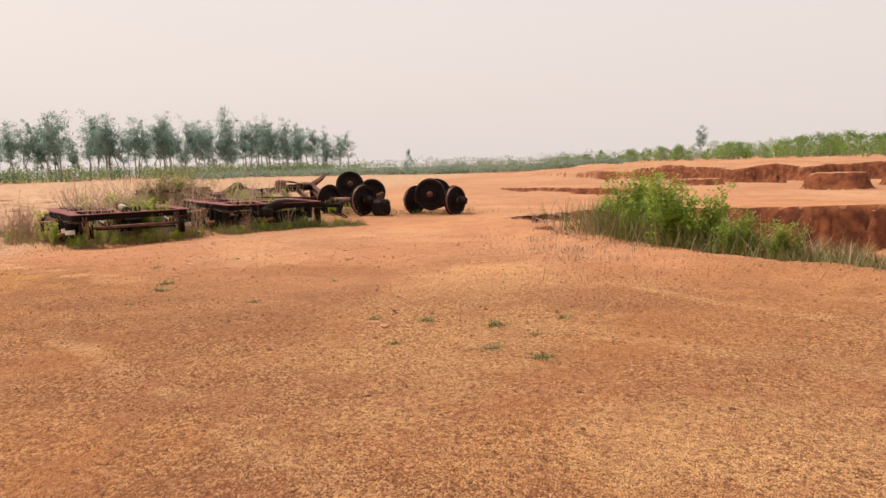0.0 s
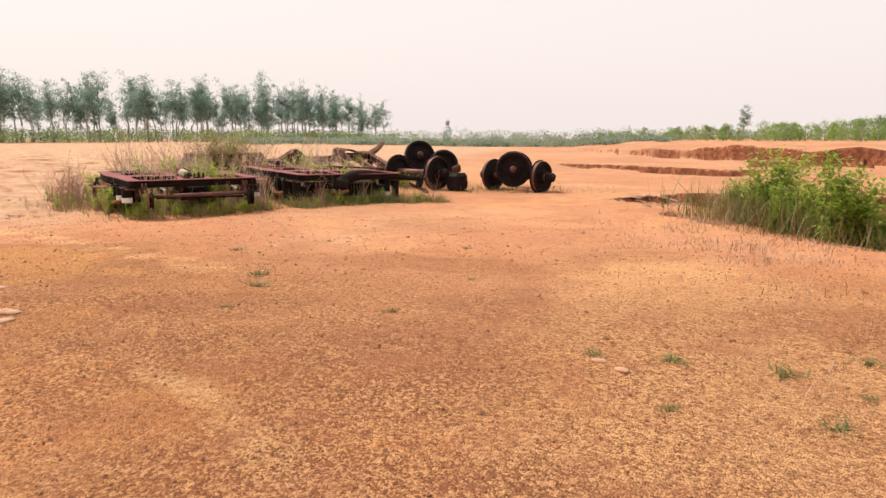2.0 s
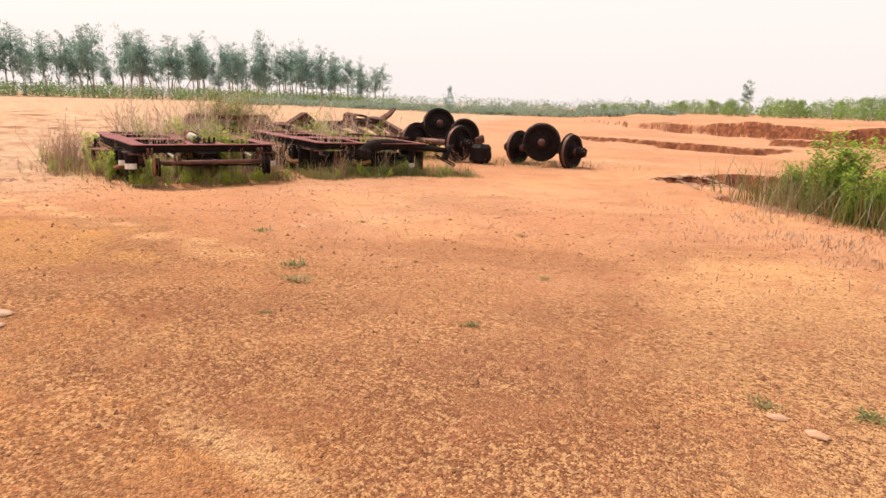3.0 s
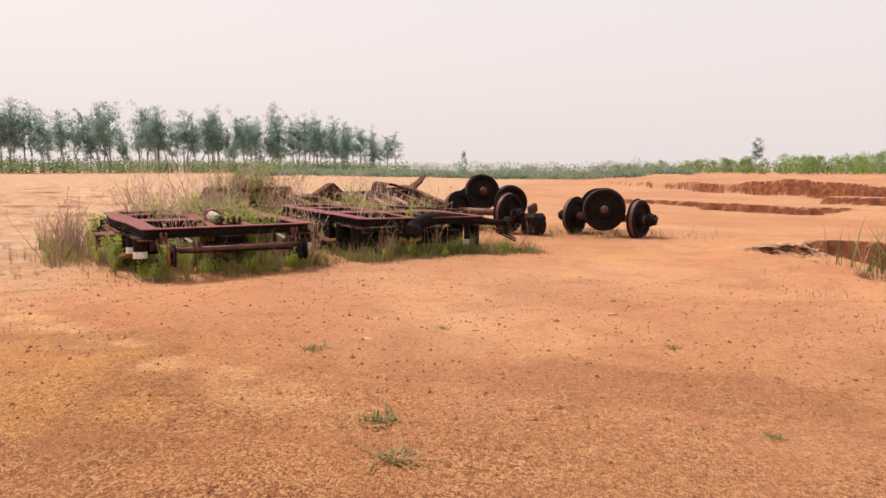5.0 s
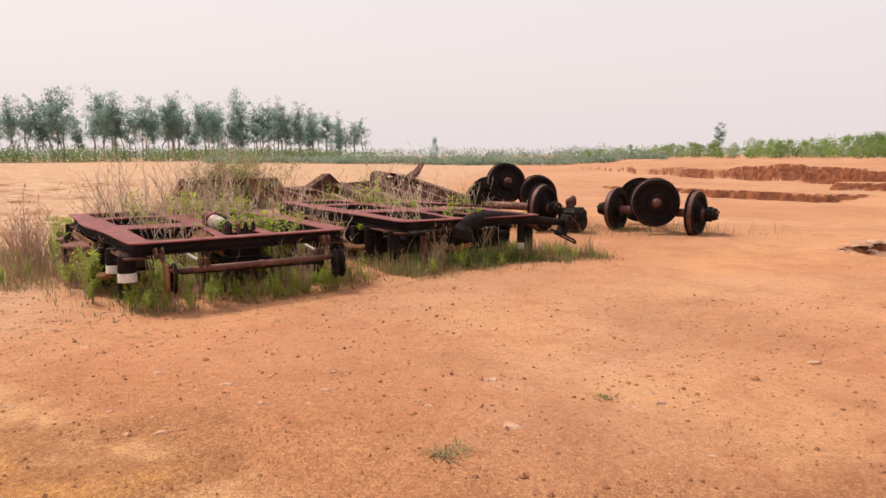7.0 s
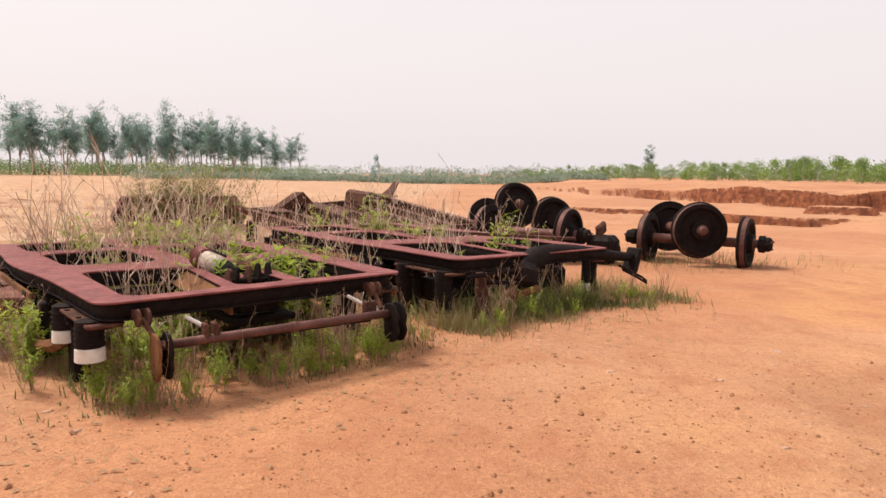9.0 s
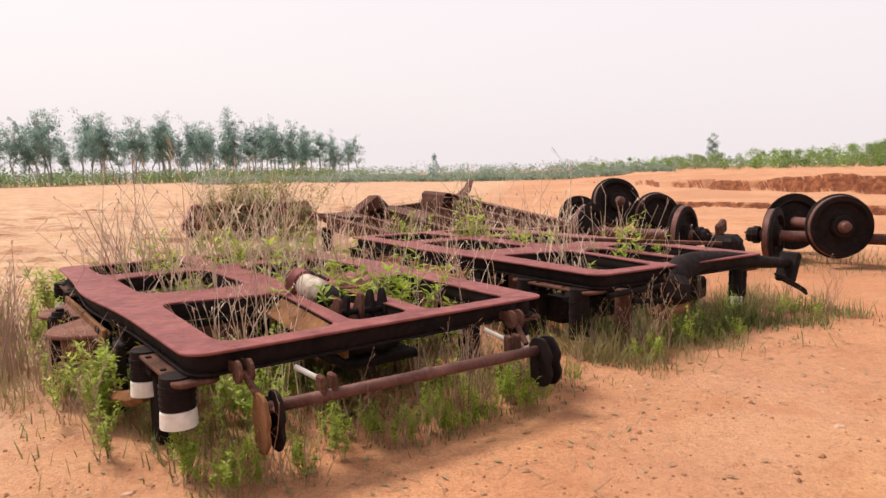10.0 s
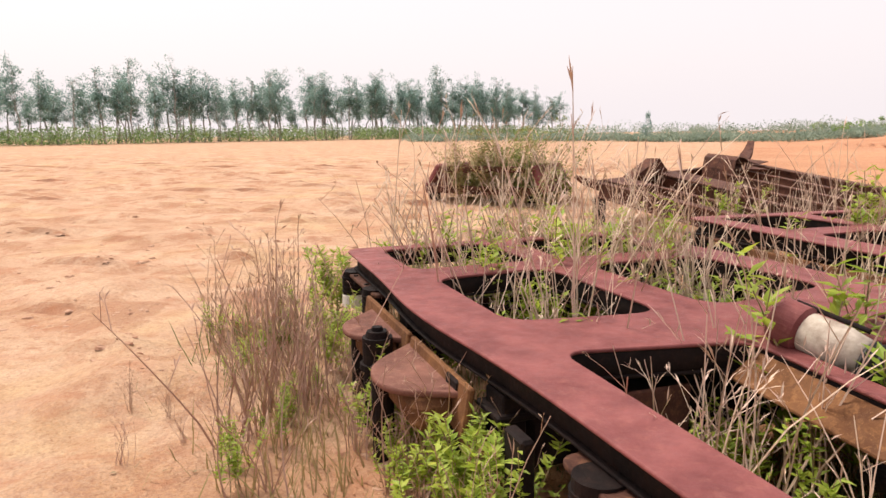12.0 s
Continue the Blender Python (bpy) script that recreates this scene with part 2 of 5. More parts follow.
GREEN = leaf_material("weed_leaf", (0.28, 0.40, 0.035), (0.50, 0.56, 0.08))
GRASS = leaf_material("grass_blade", (0.10, 0.135, 0.028), (0.25, 0.23, 0.07), (0.38, 0.26, 0.12), 0.35)
BROWNSTALK = leaf_material("brown_dry_stalk", (0.34, 0.20, 0.13), (0.50, 0.35, 0.23), (0.42, 0.25, 0.19), 0.05)
OLIVE = leaf_material("olive_bush_leaf", (0.16, 0.20, 0.04), (0.34, 0.36, 0.09), (0.36, 0.28, 0.13), 0.4)
STEM = plain_material("weed_stem", (0.22, 0.17, 0.08), (0.30, 0.20, 0.11), 12, 0.8)
# eucalyptus green lightened and blued, with the air's haze mixed into the colour
HAZED_GUM = leaf_material("haze_paled_eucalyptus_leaf", (0.18, 0.30, 0.26), (0.33, 0.45, 0.38), None, 0.5)
PITLEAF = leaf_material("pit_bush_leaf", (0.17, 0.28, 0.03), (0.38, 0.47, 0.07))
SCRUB = leaf_material("scrub_leaf", (0.15, 0.27, 0.055), (0.30, 0.42, 0.10))
# leaf green greyed and lightened: the distance haze is in this base colour
HAZED_WOOD = leaf_material("haze_paled_wood_leaf", (0.19, 0.26, 0.19), (0.27, 0.33, 0.24))
CROP = leaf_material("crop_leaf", (0.15, 0.25, 0.08), (0.24, 0.33, 0.11))
BARK = plain_material("pale_bark", (0.46, 0.42, 0.38), (0.26, 0.22, 0.19), 3, 0.9)
CRUST = plain_material("dry_soil_crust", (0.50, 0.32, 0.215), (0.38, 0.20, 0.12), 9, 0.95, 0.0, 0.004)
STONE = rust_material("laterite_pebble", (0.16, 0.07, 0.04), (0.42, 0.20, 0.10), (0.58, 0.36, 0.2), 0.6, 0.95, 0.0)


# ---- building helpers ----
def link_mesh(name, mesh, material, parent=None, label=""):
    ob = new(name, mesh)
    if material and not mesh.materials:
        mesh.materials.append(material)
    if parent:
        ob.parent = parent
    if label:
        ob["label"] = label
    return ob


def part(name, bm, material, parent, label="", smooth=False):
    """Links a bmesh as one mesh object under a thing or a part."""
    me = bpy.data.meshes.new(name)
    bmesh.ops.recalc_face_normals(bm, faces=bm.faces)
    bm.to_mesh(me)
    bm.free()
    if smooth:
        for p in me.polygons:
            p.use_smooth = True
    return link_mesh(name, me, material, parent, label)


def thing(name, label, category, m=None, group="", kind=""):
    ob = new(name)
    ob.empty_display_size = 0.2
    if m:
        ob.matrix_basis = m
    return tagged(ob, label, category, group, kind)


def box(bm, size, at=(0, 0, 0), rot=None, bevel=0.008):
    m = Matrix.Translation(at) @ (rot or Matrix()) @ Matrix.Diagonal((*size, 1))
    b = bmesh.new()
    bmesh.ops.create_cube(b, size=1, matrix=m)
    if bevel:
        bmesh.ops.bevel(b, geom=b.edges[:], offset=min(bevel, min(size) * 0.3), segments=1, affect='EDGES')
    merge(bm, b)
    return bm


def merge(bm, other):
    me = bpy.data.meshes.new("tmp")
    other.to_mesh(me)
    other.free()
    bm.from_mesh(me)
    bpy.data.meshes.remove(me)


def rod(bm, a, b, r0, r1=None, n=14, caps=True):
    a, b = Vector(a), Vector(b)
    d = b - a
    m = Matrix.Translation((a + b) / 2) @ d.to_track_quat('Z', 'Y').to_matrix().to_4x4()
    bmesh.ops.create_cone(bm, cap_ends=caps, segments=n, radius1=r0, radius2=r0 if r1 is None else r1, depth=d.length, matrix=m)
    return bm


def lathe(profile, n=48):
    """A bmesh turned round the x axis from (x, radius) pairs."""
    bm = bmesh.new()
    rings = []
    for x, r in profile:
        rings.append([bm.verts.new((x, r * math.cos(2 * math.pi * i / n), r * math.sin(2 * math.pi * i / n))) for i in range(n)])
    for p, q in zip(rings, rings[1:]):
        for i in range(n):
            bm.faces.new((p[i], p[(i + 1) % n], q[(i + 1) % n], q[i]))
    bm.faces.new(rings[0])
    bm.faces.new(rings[-1])
    return bm


def rounded(points, radii, steps=6):
    """A closed outline with rounded corners."""
    out, n = [], len(points)
    for i, p in enumerate(points):
        p = Vector(p)
        a, b = (Vector(points[i - 1]) - p), (Vector(points[(i + 1) % n]) - p)
        r = min(radii[i] if hasattr(radii, "__len__") else radii, a.length * 0.48, b.length * 0.48)
        s, e = p + a.normalized() * r, p + b.normalized() * r
        for k in range(steps + 1):
            f = k / steps
            out.append(s * (1 - f) ** 2 + p * 2 * f * (1 - f) + e * f * f)
    return out


def plate_mesh(name, outlines, z0, z1, bevel=0.004):
    """A flat plate between two heights: the first outline with the others as holes."""
    cu = bpy.data.curves.new(name, 'CURVE')
    cu.dimensions, cu.fill_mode = '2D', 'BOTH'
    bevel = min(bevel, (z1 - z0) * 0.3)
    cu.extrude, cu.bevel_depth, cu.bevel_resolution = (z1 - z0) / 2 - bevel, bevel, 0
    for pts in outlines:
        sp = cu.splines.new('POLY')
        sp.points.add(len(pts) - 1)
        for q, p in zip(sp.points, pts):
            q.co = (p[0], p[1], 0, 1)
        sp.use_cyclic_u = True
    ob = bpy.data.objects.new(name, cu)
    me = bpy.data.meshes.new_from_object(ob)
    bpy.data.objects.remove(ob)
    bpy.data.curves.remove(cu)
    me.transform(Matrix.Translation((0, 0, (z0 + z1) / 2)))
    me.materials.clear()
    bm = bmesh.new()
    bm.from_mesh(me)
    bmesh.ops.remove_doubles(bm, verts=bm.verts, dist=1e-5)
    bm.to_mesh(me)
    bm.free()
    return me


def tube(points, radius, n=8):
    """A bent tube through the points, as a bmesh."""
    bm = bmesh.new()
    pts = [Vector(p) for p in points]
    rings = []
    for i, p in enumerate(pts):
        d = (pts[min(i + 1, len(pts) - 1)] - pts[max(i - 1, 0)]).normalized()
        q = d.to_track_quat('Z', 'Y')
        r = radius[i] if hasattr(radius, "__len__") else radius
        rings.append([bm.verts.new(p + q @ Vector((r * math.cos(2 * math.pi * k / n), r * math.sin(2 * math.pi * k / n), 0))) for k in range(n)])
    for p, q in zip(rings, rings[1:]):
        for k in range(n):
            bm.faces.new((p[k], p[(k + 1) % n], q[(k + 1) % n], q[k]))
    bm.faces.new(rings[0])
    bm.faces.new(rings[-1])
    return bm


# ---- ground ----
def lattice(x, y, seed):
    """Smooth noise from -1 to 1 over arrays of places."""
    tab = np.random.RandomState(seed).uniform(-1, 1, (64, 64))
    xi, yi = np.floor(x).astype(int), np.floor(y).astype(int)
    fx, fy = x - xi, y - yi
    fx, fy = fx * fx * (3 - 2 * fx), fy * fy * (3 - 2 * fy)
    g = lambda i, j: tab[(xi + i) % 64, (yi + j) % 64]
    return (g(0, 0) * (1 - fx) + g(1, 0) * fx) * (1 - fy) + (g(0, 1) * (1 - fx) + g(1, 1) * fx) * fy


def smooth(a, b, v):
    f = np.clip((v - a) / (b - a), 0, 1)
    return f * f * (3 - 2 * f)


def polyline_gap(x, y, pts):
    """Signed gap from the line y = f(x) through pts, positive beyond it."""
    px, py = [p[0] for p in pts], [p[1] for p in pts]
    return y - np.interp(x, px, py)


PIT = [(0.9, 22.0), (1.5, 19.6), (2.4, 17.2), (3.6, 15.4), (4.6, 14.2), (5.6, 12.6), (7.6, 10.2), (13, 5.5), (26, 2.0), (26, 20),
       (15.5, 22.2), (12.2, 22.6), (10.2, 23.2), (8.6, 23.2), (7.2, 23.9), (5.0, 24.3), (3.0, 24.0), (1.8, 22.9)]


def inside_gap(x, y, poly):
    """How deep a place lies inside a polygon (negative outside)."""
    d = np.full(np.shape(x), 1e9)
    inside = np.zeros(np.shape(x), bool)
    for (ax, ay), (bx, by) in zip(poly, poly[1:] + poly[:1]):
        dx, dy = bx - ax, by - ay
        f = np.clip(((x - ax) * dx + (y - ay) * dy) / (dx * dx + dy * dy), 0, 1)
        d = np.minimum(d, np.hypot(x - ax - f * dx, y - ay - f * dy))
        if ay != by:
            inside ^= ((ay > y) != (by > y)) & (x < dx * (y - ay) / dy + ax)
    return np.where(inside, d, -d)


SCARP_NEAR = [(-60, 75), (-14, 60), (-1, 45.5), (2.5, 41), (5.4, 38.6), (9, 37.5), (14, 33.5), (20, 33), (40, 28), (90, 20)]
SCARP_FAR = [(-300, 400), (-8, 130), (0, 88), (5, 64), (9, 52.5), (12.6, 46.8), (14.4, 45.0), (18, 46.5), (22, 42), (30, 38), (60, 34), (120, 30)]
MOUNDS = [(13.0, 33.6, 1.3, 0.62), (16.5, 35.5, 1.2, 0.4), (9.4, 41, 1.4, 0.3), (20.5, 38, 1.6, 0.55)]


def height(x, y):
    x, y = np.asarray(x, float), np.asarray(y, float)
    far = np.hypot(x + 3, y - 14)
    z = 0.005 * np.clip(far - 14, 0, 110) * smooth(14, 40, far) * (1 - smooth(-0.42, -0.02, (x + 3) / np.maximum(far, 1)))
    z = z + 0.035 * lattice(x * 0.45, y * 0.45, 3) * smooth(0, 2, far) + 0.012 * lattice(x * 1.9, y * 1.9, 4) + 0.005 * lattice(x * 6, y * 6, 5)
    rag = 0.5 * lattice(x * 0.8, y * 0.8, 6) + 0.25 * lattice(x * 2.3, y * 2.3, 7) + 0.10 * lattice(x * 6, y * 6, 8)
    g = inside_gap(x, y, PIT) + rag * 0.7
    front = (x - np.interp(-y, [-22, -19.6, -17.2, -15.4, -14.2, -12.6, -10.2, -5.5], [0.9, 1.5, 2.4, 3.6, 4.6, 5.6, 7.6, 13])) * 0.8
    z = z - (1.05 + 0.15 * lattice(x, y, 9)) * smooth(0.0, 0.22, g) * (0.12 + 0.88 * smooth(0.8, 4.2, front)) + 0.06 * smooth(-0.9, -0.1, g) * smooth(0.25, 0.0, g)
    right = smooth(-1.5, 1.0, x) * smooth(9.5, 6.0, x)
    s = polyline_gap(x, y, SCARP_NEAR) + rag * 1.6
    z = z - right * 0.42 * (0.8 + 0.4 * lattice(x * 0.5, y * 0.5, 10)) * smooth(-8, -0.4, s) * smooth(0.35, 0.0, s)
    s2 = polyline_gap(x, y, SCARP_FAR) + rag * 3.0 + 2.6 * lattice(x * 0.3, y * 0.3, 14)
    z = z + smooth(-3, 12, x) * (0.78 + 0.22 * lattice(x * 0.4, y * 0.4, 17)) * smooth(0.0, 1.0, s2 / (0.7 + 4.0 * np.clip(lattice(x * 0.4, y * 0.4, 16), 0, 1))) - smooth(0, 7, x) * (0.12 + 0.12 * lattice(x * 0.6, y * 0.6, 15)) * smooth(-8, -1, s2) * smooth(0.8, 0.0, s2)
    for mx, my, r, h in MOUNDS:
        d = np.hypot(x - mx, (y - my) * 1.2) / r + 0.35 * rag
        z = z + h * smooth(1.0, 0.78, d)
    # clods and crusts on the open ground west of the frames
    west = smooth(-8.5, -11, x) * smooth(9, 13, y) * smooth(60, 40, y)
    z = z + west * 0.13 * np.clip(lattice(x * 1.4, y * 2.6, 11) + 0.3 * rag, 0, 1)
    return z


def floor_z(x, y):
    return float(height(np.array([x]), np.array([y]))[0])


def graded(lo, hi, fine0, fine1, step, growth=1.09):
    mid = list(np.arange(fine0, fine1 + step / 2, step))
    up, s = [], step
    while (up[-1] if up else fine1) < hi:
        s *= growth
        up.append((up[-1] if up else fine1) + s)
    dn, s = [], step
    while (dn[-1] if dn else fine0) > lo:
        s *= growth
        dn.append((dn[-1] if dn else fine0) - s)
    return np.array(dn[::-1] + mid + up)


def ground():
    xs, ys = graded(-2500, 2500, -13, 17, 0.11, 1.06), graded(-1500, 3500, 6, 46, 0.13, 1.05)
    gx, gy = np.meshgrid(xs, ys)
    gz = height(gx, gy)
    co = np.stack([gx, gy, gz], -1).reshape(-1, 3)
    w, h = len(xs), len(ys)
    i = (np.arange(h - 1)[:, None] * w + np.arange(w - 1)[None]).ravel()
    quads = np.stack([i, i + 1, i + 1 + w, i + w], -1)
    me = bpy.data.meshes.new("ground")
    me.vertices.add(len(co))
    me.vertices.foreach_set("co", co.ravel())
    me.loops.add(quads.size)
    me.loops.foreach_set("vertex_index", quads.ravel())
    me.polygons.add(len(quads))
    me.polygons.foreach_set("loop_start", np.arange(0, quads.size, 4))
    me.update(calc_edges=True)
    for p in me.polygons:
        p.use_smooth = True
    tagged(link_mesh("ground", me, SOIL), "bare red laterite ground with gravel and an eroded pit", "ground", kind="structure")


ground()


# ---- bogie frames ----
def frame_outlines(d, inner=None):
    """Outer edge and openings of a bogie frame seen from above, drawn in by d (the openings by inner)."""
    inner = d if inner is None else inner
    def ring(pts, r, s):
        cx, cy = sum(p[0] for p in pts) / len(pts), sum(p[1] for p in pts) / len(pts)
        return rounded([(x - s * (d if s > 0 else inner) * (1 if x > cx else -1), y - s * (d if s > 0 else inner) * (1 if y > cy else -1)) for x, y in pts], r)
    outer = ring([(0.0, -0.13), (2.24, -0.13), (2.30, 1.3), (2.37, 2.0), (2.34, 2.7), (2.24, 3.96), (-0.02, 3.96), (-0.04, 2.9), (-0.10, 2.1), (-0.01, 1.2)],
                 [0.15, 0.10, 0.4, 0.4, 0.3, 0.14, 0.14, 0.3, 0.4, 0.4], 1)
    holes = [
        ring([(0.20, 0.02), (0.84, 0.0), (1.00, 1.18), (0.24, 1.34)], [0.16, 0.13, 0.12, 0.12], -1),
        ring([(0.94, 0.03), (1.33, 0.03), (1.40, 1.10), (1.07, 1.10)], [0.10, 0.12, 0.16, 0.14], -1),
        ring([(1.43, 0.0), (2.03, 0.0), (2.10, 1.34), (1.52, 1.20)], [0.10, 0.08, 0.14, 0.16], -1),
        ring([(0.24, 1.78), (0.98, 1.66), (0.98, 2.80), (0.24, 2.76)], [0.16, 0.2, 0.2, 0.14], -1),
        ring([(1.24, 1.66), (2.08, 1.78), (2.08, 2.76), (1.24, 2.80)], [0.2, 0.16, 0.14, 0.2], -1),
        ring([(0.20, 3.04), (1.02, 3.04), (0.98, 3.82), (0.20, 3.82)], 0.12, -1),
        ring([(1.20, 3.04), (2.02, 3.04), (2.02, 3.82), (1.24, 3.82)], 0.12, -1),
    ]
    return [outer] + holes


TOP = 0.63


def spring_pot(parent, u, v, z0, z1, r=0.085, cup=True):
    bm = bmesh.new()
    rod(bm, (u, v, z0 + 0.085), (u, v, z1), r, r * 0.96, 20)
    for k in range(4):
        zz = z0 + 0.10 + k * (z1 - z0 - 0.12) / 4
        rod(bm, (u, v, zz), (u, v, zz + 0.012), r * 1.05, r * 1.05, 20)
    pot = part("spring_pot", bm, DARK_SHADED, parent, "dark ribbed spring pot", smooth=False)
    if not cup:
        return
    bm = bmesh.new()
    rod(bm, (u, v, z0), (u, v, z0 + 0.075), r * 1.08, r * 1.04, 24)
    rod(bm, (u, v, z0 + 0.075), (u, v, z0 + 0.09), r * 1.04, r * 0.9, 24)
    part("spring_cup", bm, WHITE, pot, "white plastic cup at the foot of the spring")


def bogie_frame(m, label, full=True):
    f = thing("bogie_frame", label, "bogie frame", m, "bogie frames")
    link_mesh("top_plate", plate_mesh("top_plate", frame_outlines(0), TOP - 0.016, TOP, 0.005), OXIDE, f, "red oxide painted top plate")
    # the webs' shade is painted in through the near-black steel colour
    link_mesh("web", plate_mesh("web", frame_outlines(0.05, 0.010), TOP - 0.112, TOP - 0.016, 0.003), DARK_SHADED, f, "box section webs, shade held in their near-black colour")
    link_mesh("bottom_plate", plate_mesh("bottom_plate", frame_outlines(0.03, 0.0), TOP - 0.126, TOP - 0.112, 0.004), DARK_SHADED, f)
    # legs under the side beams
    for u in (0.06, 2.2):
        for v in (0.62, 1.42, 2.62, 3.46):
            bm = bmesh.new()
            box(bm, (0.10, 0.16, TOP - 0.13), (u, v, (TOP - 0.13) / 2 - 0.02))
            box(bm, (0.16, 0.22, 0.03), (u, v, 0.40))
            part("axle_guide", bm, DARK_SHADED, f)
    # black boxes added across below the frame to stand for the shade there
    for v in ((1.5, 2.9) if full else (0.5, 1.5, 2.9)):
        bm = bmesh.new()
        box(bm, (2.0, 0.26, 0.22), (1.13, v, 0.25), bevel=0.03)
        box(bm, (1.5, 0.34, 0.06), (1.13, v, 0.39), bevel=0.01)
        part("bolster", bm, DARK_SHADED, f, "added black crosswise box that darkens the gap under the frame")
    # outer brackets with rounded ends
    for side, u0 in ((-1, -0.08), (1, 2.32)):
        for v0, v1, out in ((1.52, 2.28, 0.27), (2.30, 3.0, 0.24)):
            z = 0.44 if out > 0.2 else 0.36
            pts = [(u0 - side * 0.06, v0), (u0 + side * out, v0 + 0.16), (u0 + side * out, v1 - 0.3), (u0 - side * 0.06, v1)]
            br = link_mesh("side_bracket", plate_mesh("side_bracket", [rounded(pts, [0.05, 0.16, 0.16, 0.05])], z - 0.028, z, 0.006), DUSTY, f, "brown dusty bracket plate")
            if out < 0.2:
                continue
            bm = bmesh.new()
            box(bm, (out * 0.7, (v1 - v0) * 0.72, 0.15), (u0 + side * out * 0.33, (v0 + v1) / 2 - 0.05, z - 0.10), bevel=0.04)
            part("bracket_rib", bm, OCHRE if out > 0.2 else DARKRUST, br, "ochre rusty casting under the bracket")
        bm = bmesh.new()
        uu = u0 + side * 0.13
        rod(bm, (uu, 2.33, 0.0), (uu, 2.33, 0.46), 0.075, 0.075, 18)
        rod(bm, (uu, 2.33, 0.46), (uu, 2.33, 0.49), 0.06, 0.052, 16)
        rod(bm, (uu, 2.33, 0.49), (uu, 2.33, 0.51), 0.03, 0.026, 10)
        rod(bm, (uu, 2.33, 0.30), (uu, 2.33, 0.33), 0.09, 0.09, 18)
        part("damper", bm, DARK_SHADED, f, "upright black damper cylinder")
        tilt = Matrix.Rotation(-side * 0.16, 4, 'Y')
        for v0, v1, mat in ((1.45, 2.2, OCHRE), (2.24, 3.1, OCHRE)):
            bm = bmesh.new()
            box(bm, (0.03, v1 - v0, 0.20), (u0 + side * 0.0, (v0 + v1) / 2, 0.385), tilt, 0.008)
            part("skirt_plate", bm, mat, f, "ochre rusty sloping skirt plate")
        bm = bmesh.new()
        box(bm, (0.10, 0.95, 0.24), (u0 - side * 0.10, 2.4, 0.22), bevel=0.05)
        part("axle_box_casting", bm, DARK_SHADED, f, "black casting beside the beam")
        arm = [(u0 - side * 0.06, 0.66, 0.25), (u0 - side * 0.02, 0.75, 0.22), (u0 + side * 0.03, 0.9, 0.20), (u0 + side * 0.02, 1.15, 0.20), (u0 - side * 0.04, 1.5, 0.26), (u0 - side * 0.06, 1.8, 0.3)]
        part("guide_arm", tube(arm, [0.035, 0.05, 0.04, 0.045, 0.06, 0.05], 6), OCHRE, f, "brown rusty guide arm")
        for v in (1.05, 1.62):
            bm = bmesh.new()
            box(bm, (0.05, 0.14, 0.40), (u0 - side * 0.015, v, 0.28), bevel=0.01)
            part("stop_plate", bm, DARK_SHADED, f)
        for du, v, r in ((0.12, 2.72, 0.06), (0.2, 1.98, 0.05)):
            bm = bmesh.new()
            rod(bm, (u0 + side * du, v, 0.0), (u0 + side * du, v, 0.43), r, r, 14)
            part("side_spring", bm, DARK_SHADED, f)
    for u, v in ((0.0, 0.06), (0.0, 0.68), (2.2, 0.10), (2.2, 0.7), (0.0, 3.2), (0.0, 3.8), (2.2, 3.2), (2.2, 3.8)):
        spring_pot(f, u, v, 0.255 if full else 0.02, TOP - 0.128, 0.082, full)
    for u0, u1 in ((-0.04, 0.17), (2.05, 2.26)):
        for v0 in (-0.08, 3.05):
            pts = [(u0, v0), (u1, v0), (u1, v0 + 0.92), (u0, v0 + 0.92)]
            fl = link_mesh("spring_flange", plate_mesh("spring_flange", [rounded(pts, 0.06)], TOP - 0.162, TOP - 0.138, 0.005), DARKRUST, f, "rusty flange over the springs")
            for k in range(2):
                bm = bmesh.new()
                rod(bm, (u0 + 0.02, v0 + 0.3 + 0.3 * k, TOP - 0.20), (u0 + 0.02, v0 + 0.3 + 0.3 * k, TOP - 0.13), 0.016, 0.016, 6)
                part("bolt", bm, DARK_SHADED, fl)
    # gusset plates seen in the openings
    for u, v, w in ((0.55, 1.28, 0.5), (1.8, 1.26, 0.5), (0.6, 2.9, 0.6), (1.65, 2.9, 0.6)):
        bm = bmesh.new()
        box(bm, (w, 0.02, 0.26), (u, v, TOP - 0.31))
        part("gusset", bm, DARKRUST, f)
    if full:
        # sloped ochre guide beside the front opening
        bm = bmesh.new()
        box(bm, (0.03, 1.15, 0.17), (0.955, 0.58, TOP - 0.115), Matrix.Rotation(-0.13, 4, 'Z'), 0.006)
        part("guide_rail", bm, OCHRE, f, "ochre rusty guide rail")
        bm = bmesh.new()
        box(bm, (0.15, 1.12, 0.018), (0.87, 0.60, TOP - 0.085), Matrix.Rotation(-0.13, 4, 'Z') @ Matrix.Rotation(-0.7, 4, 'Y'), 0.005)
        part("guide_plate", bm, OCHRE, f, "ochre rusty sloping plate in the opening")
        # curved arch plate in the middle
        link_mesh("arch_plate", plate_mesh("arch_plate", [rounded([(1.28, 1.02), (1.60, 0.86), (1.72, 1.3), (1.40, 1.5)], 0.1)], TOP + 0.002, TOP + 0.018), OXIDE, f)
    return f


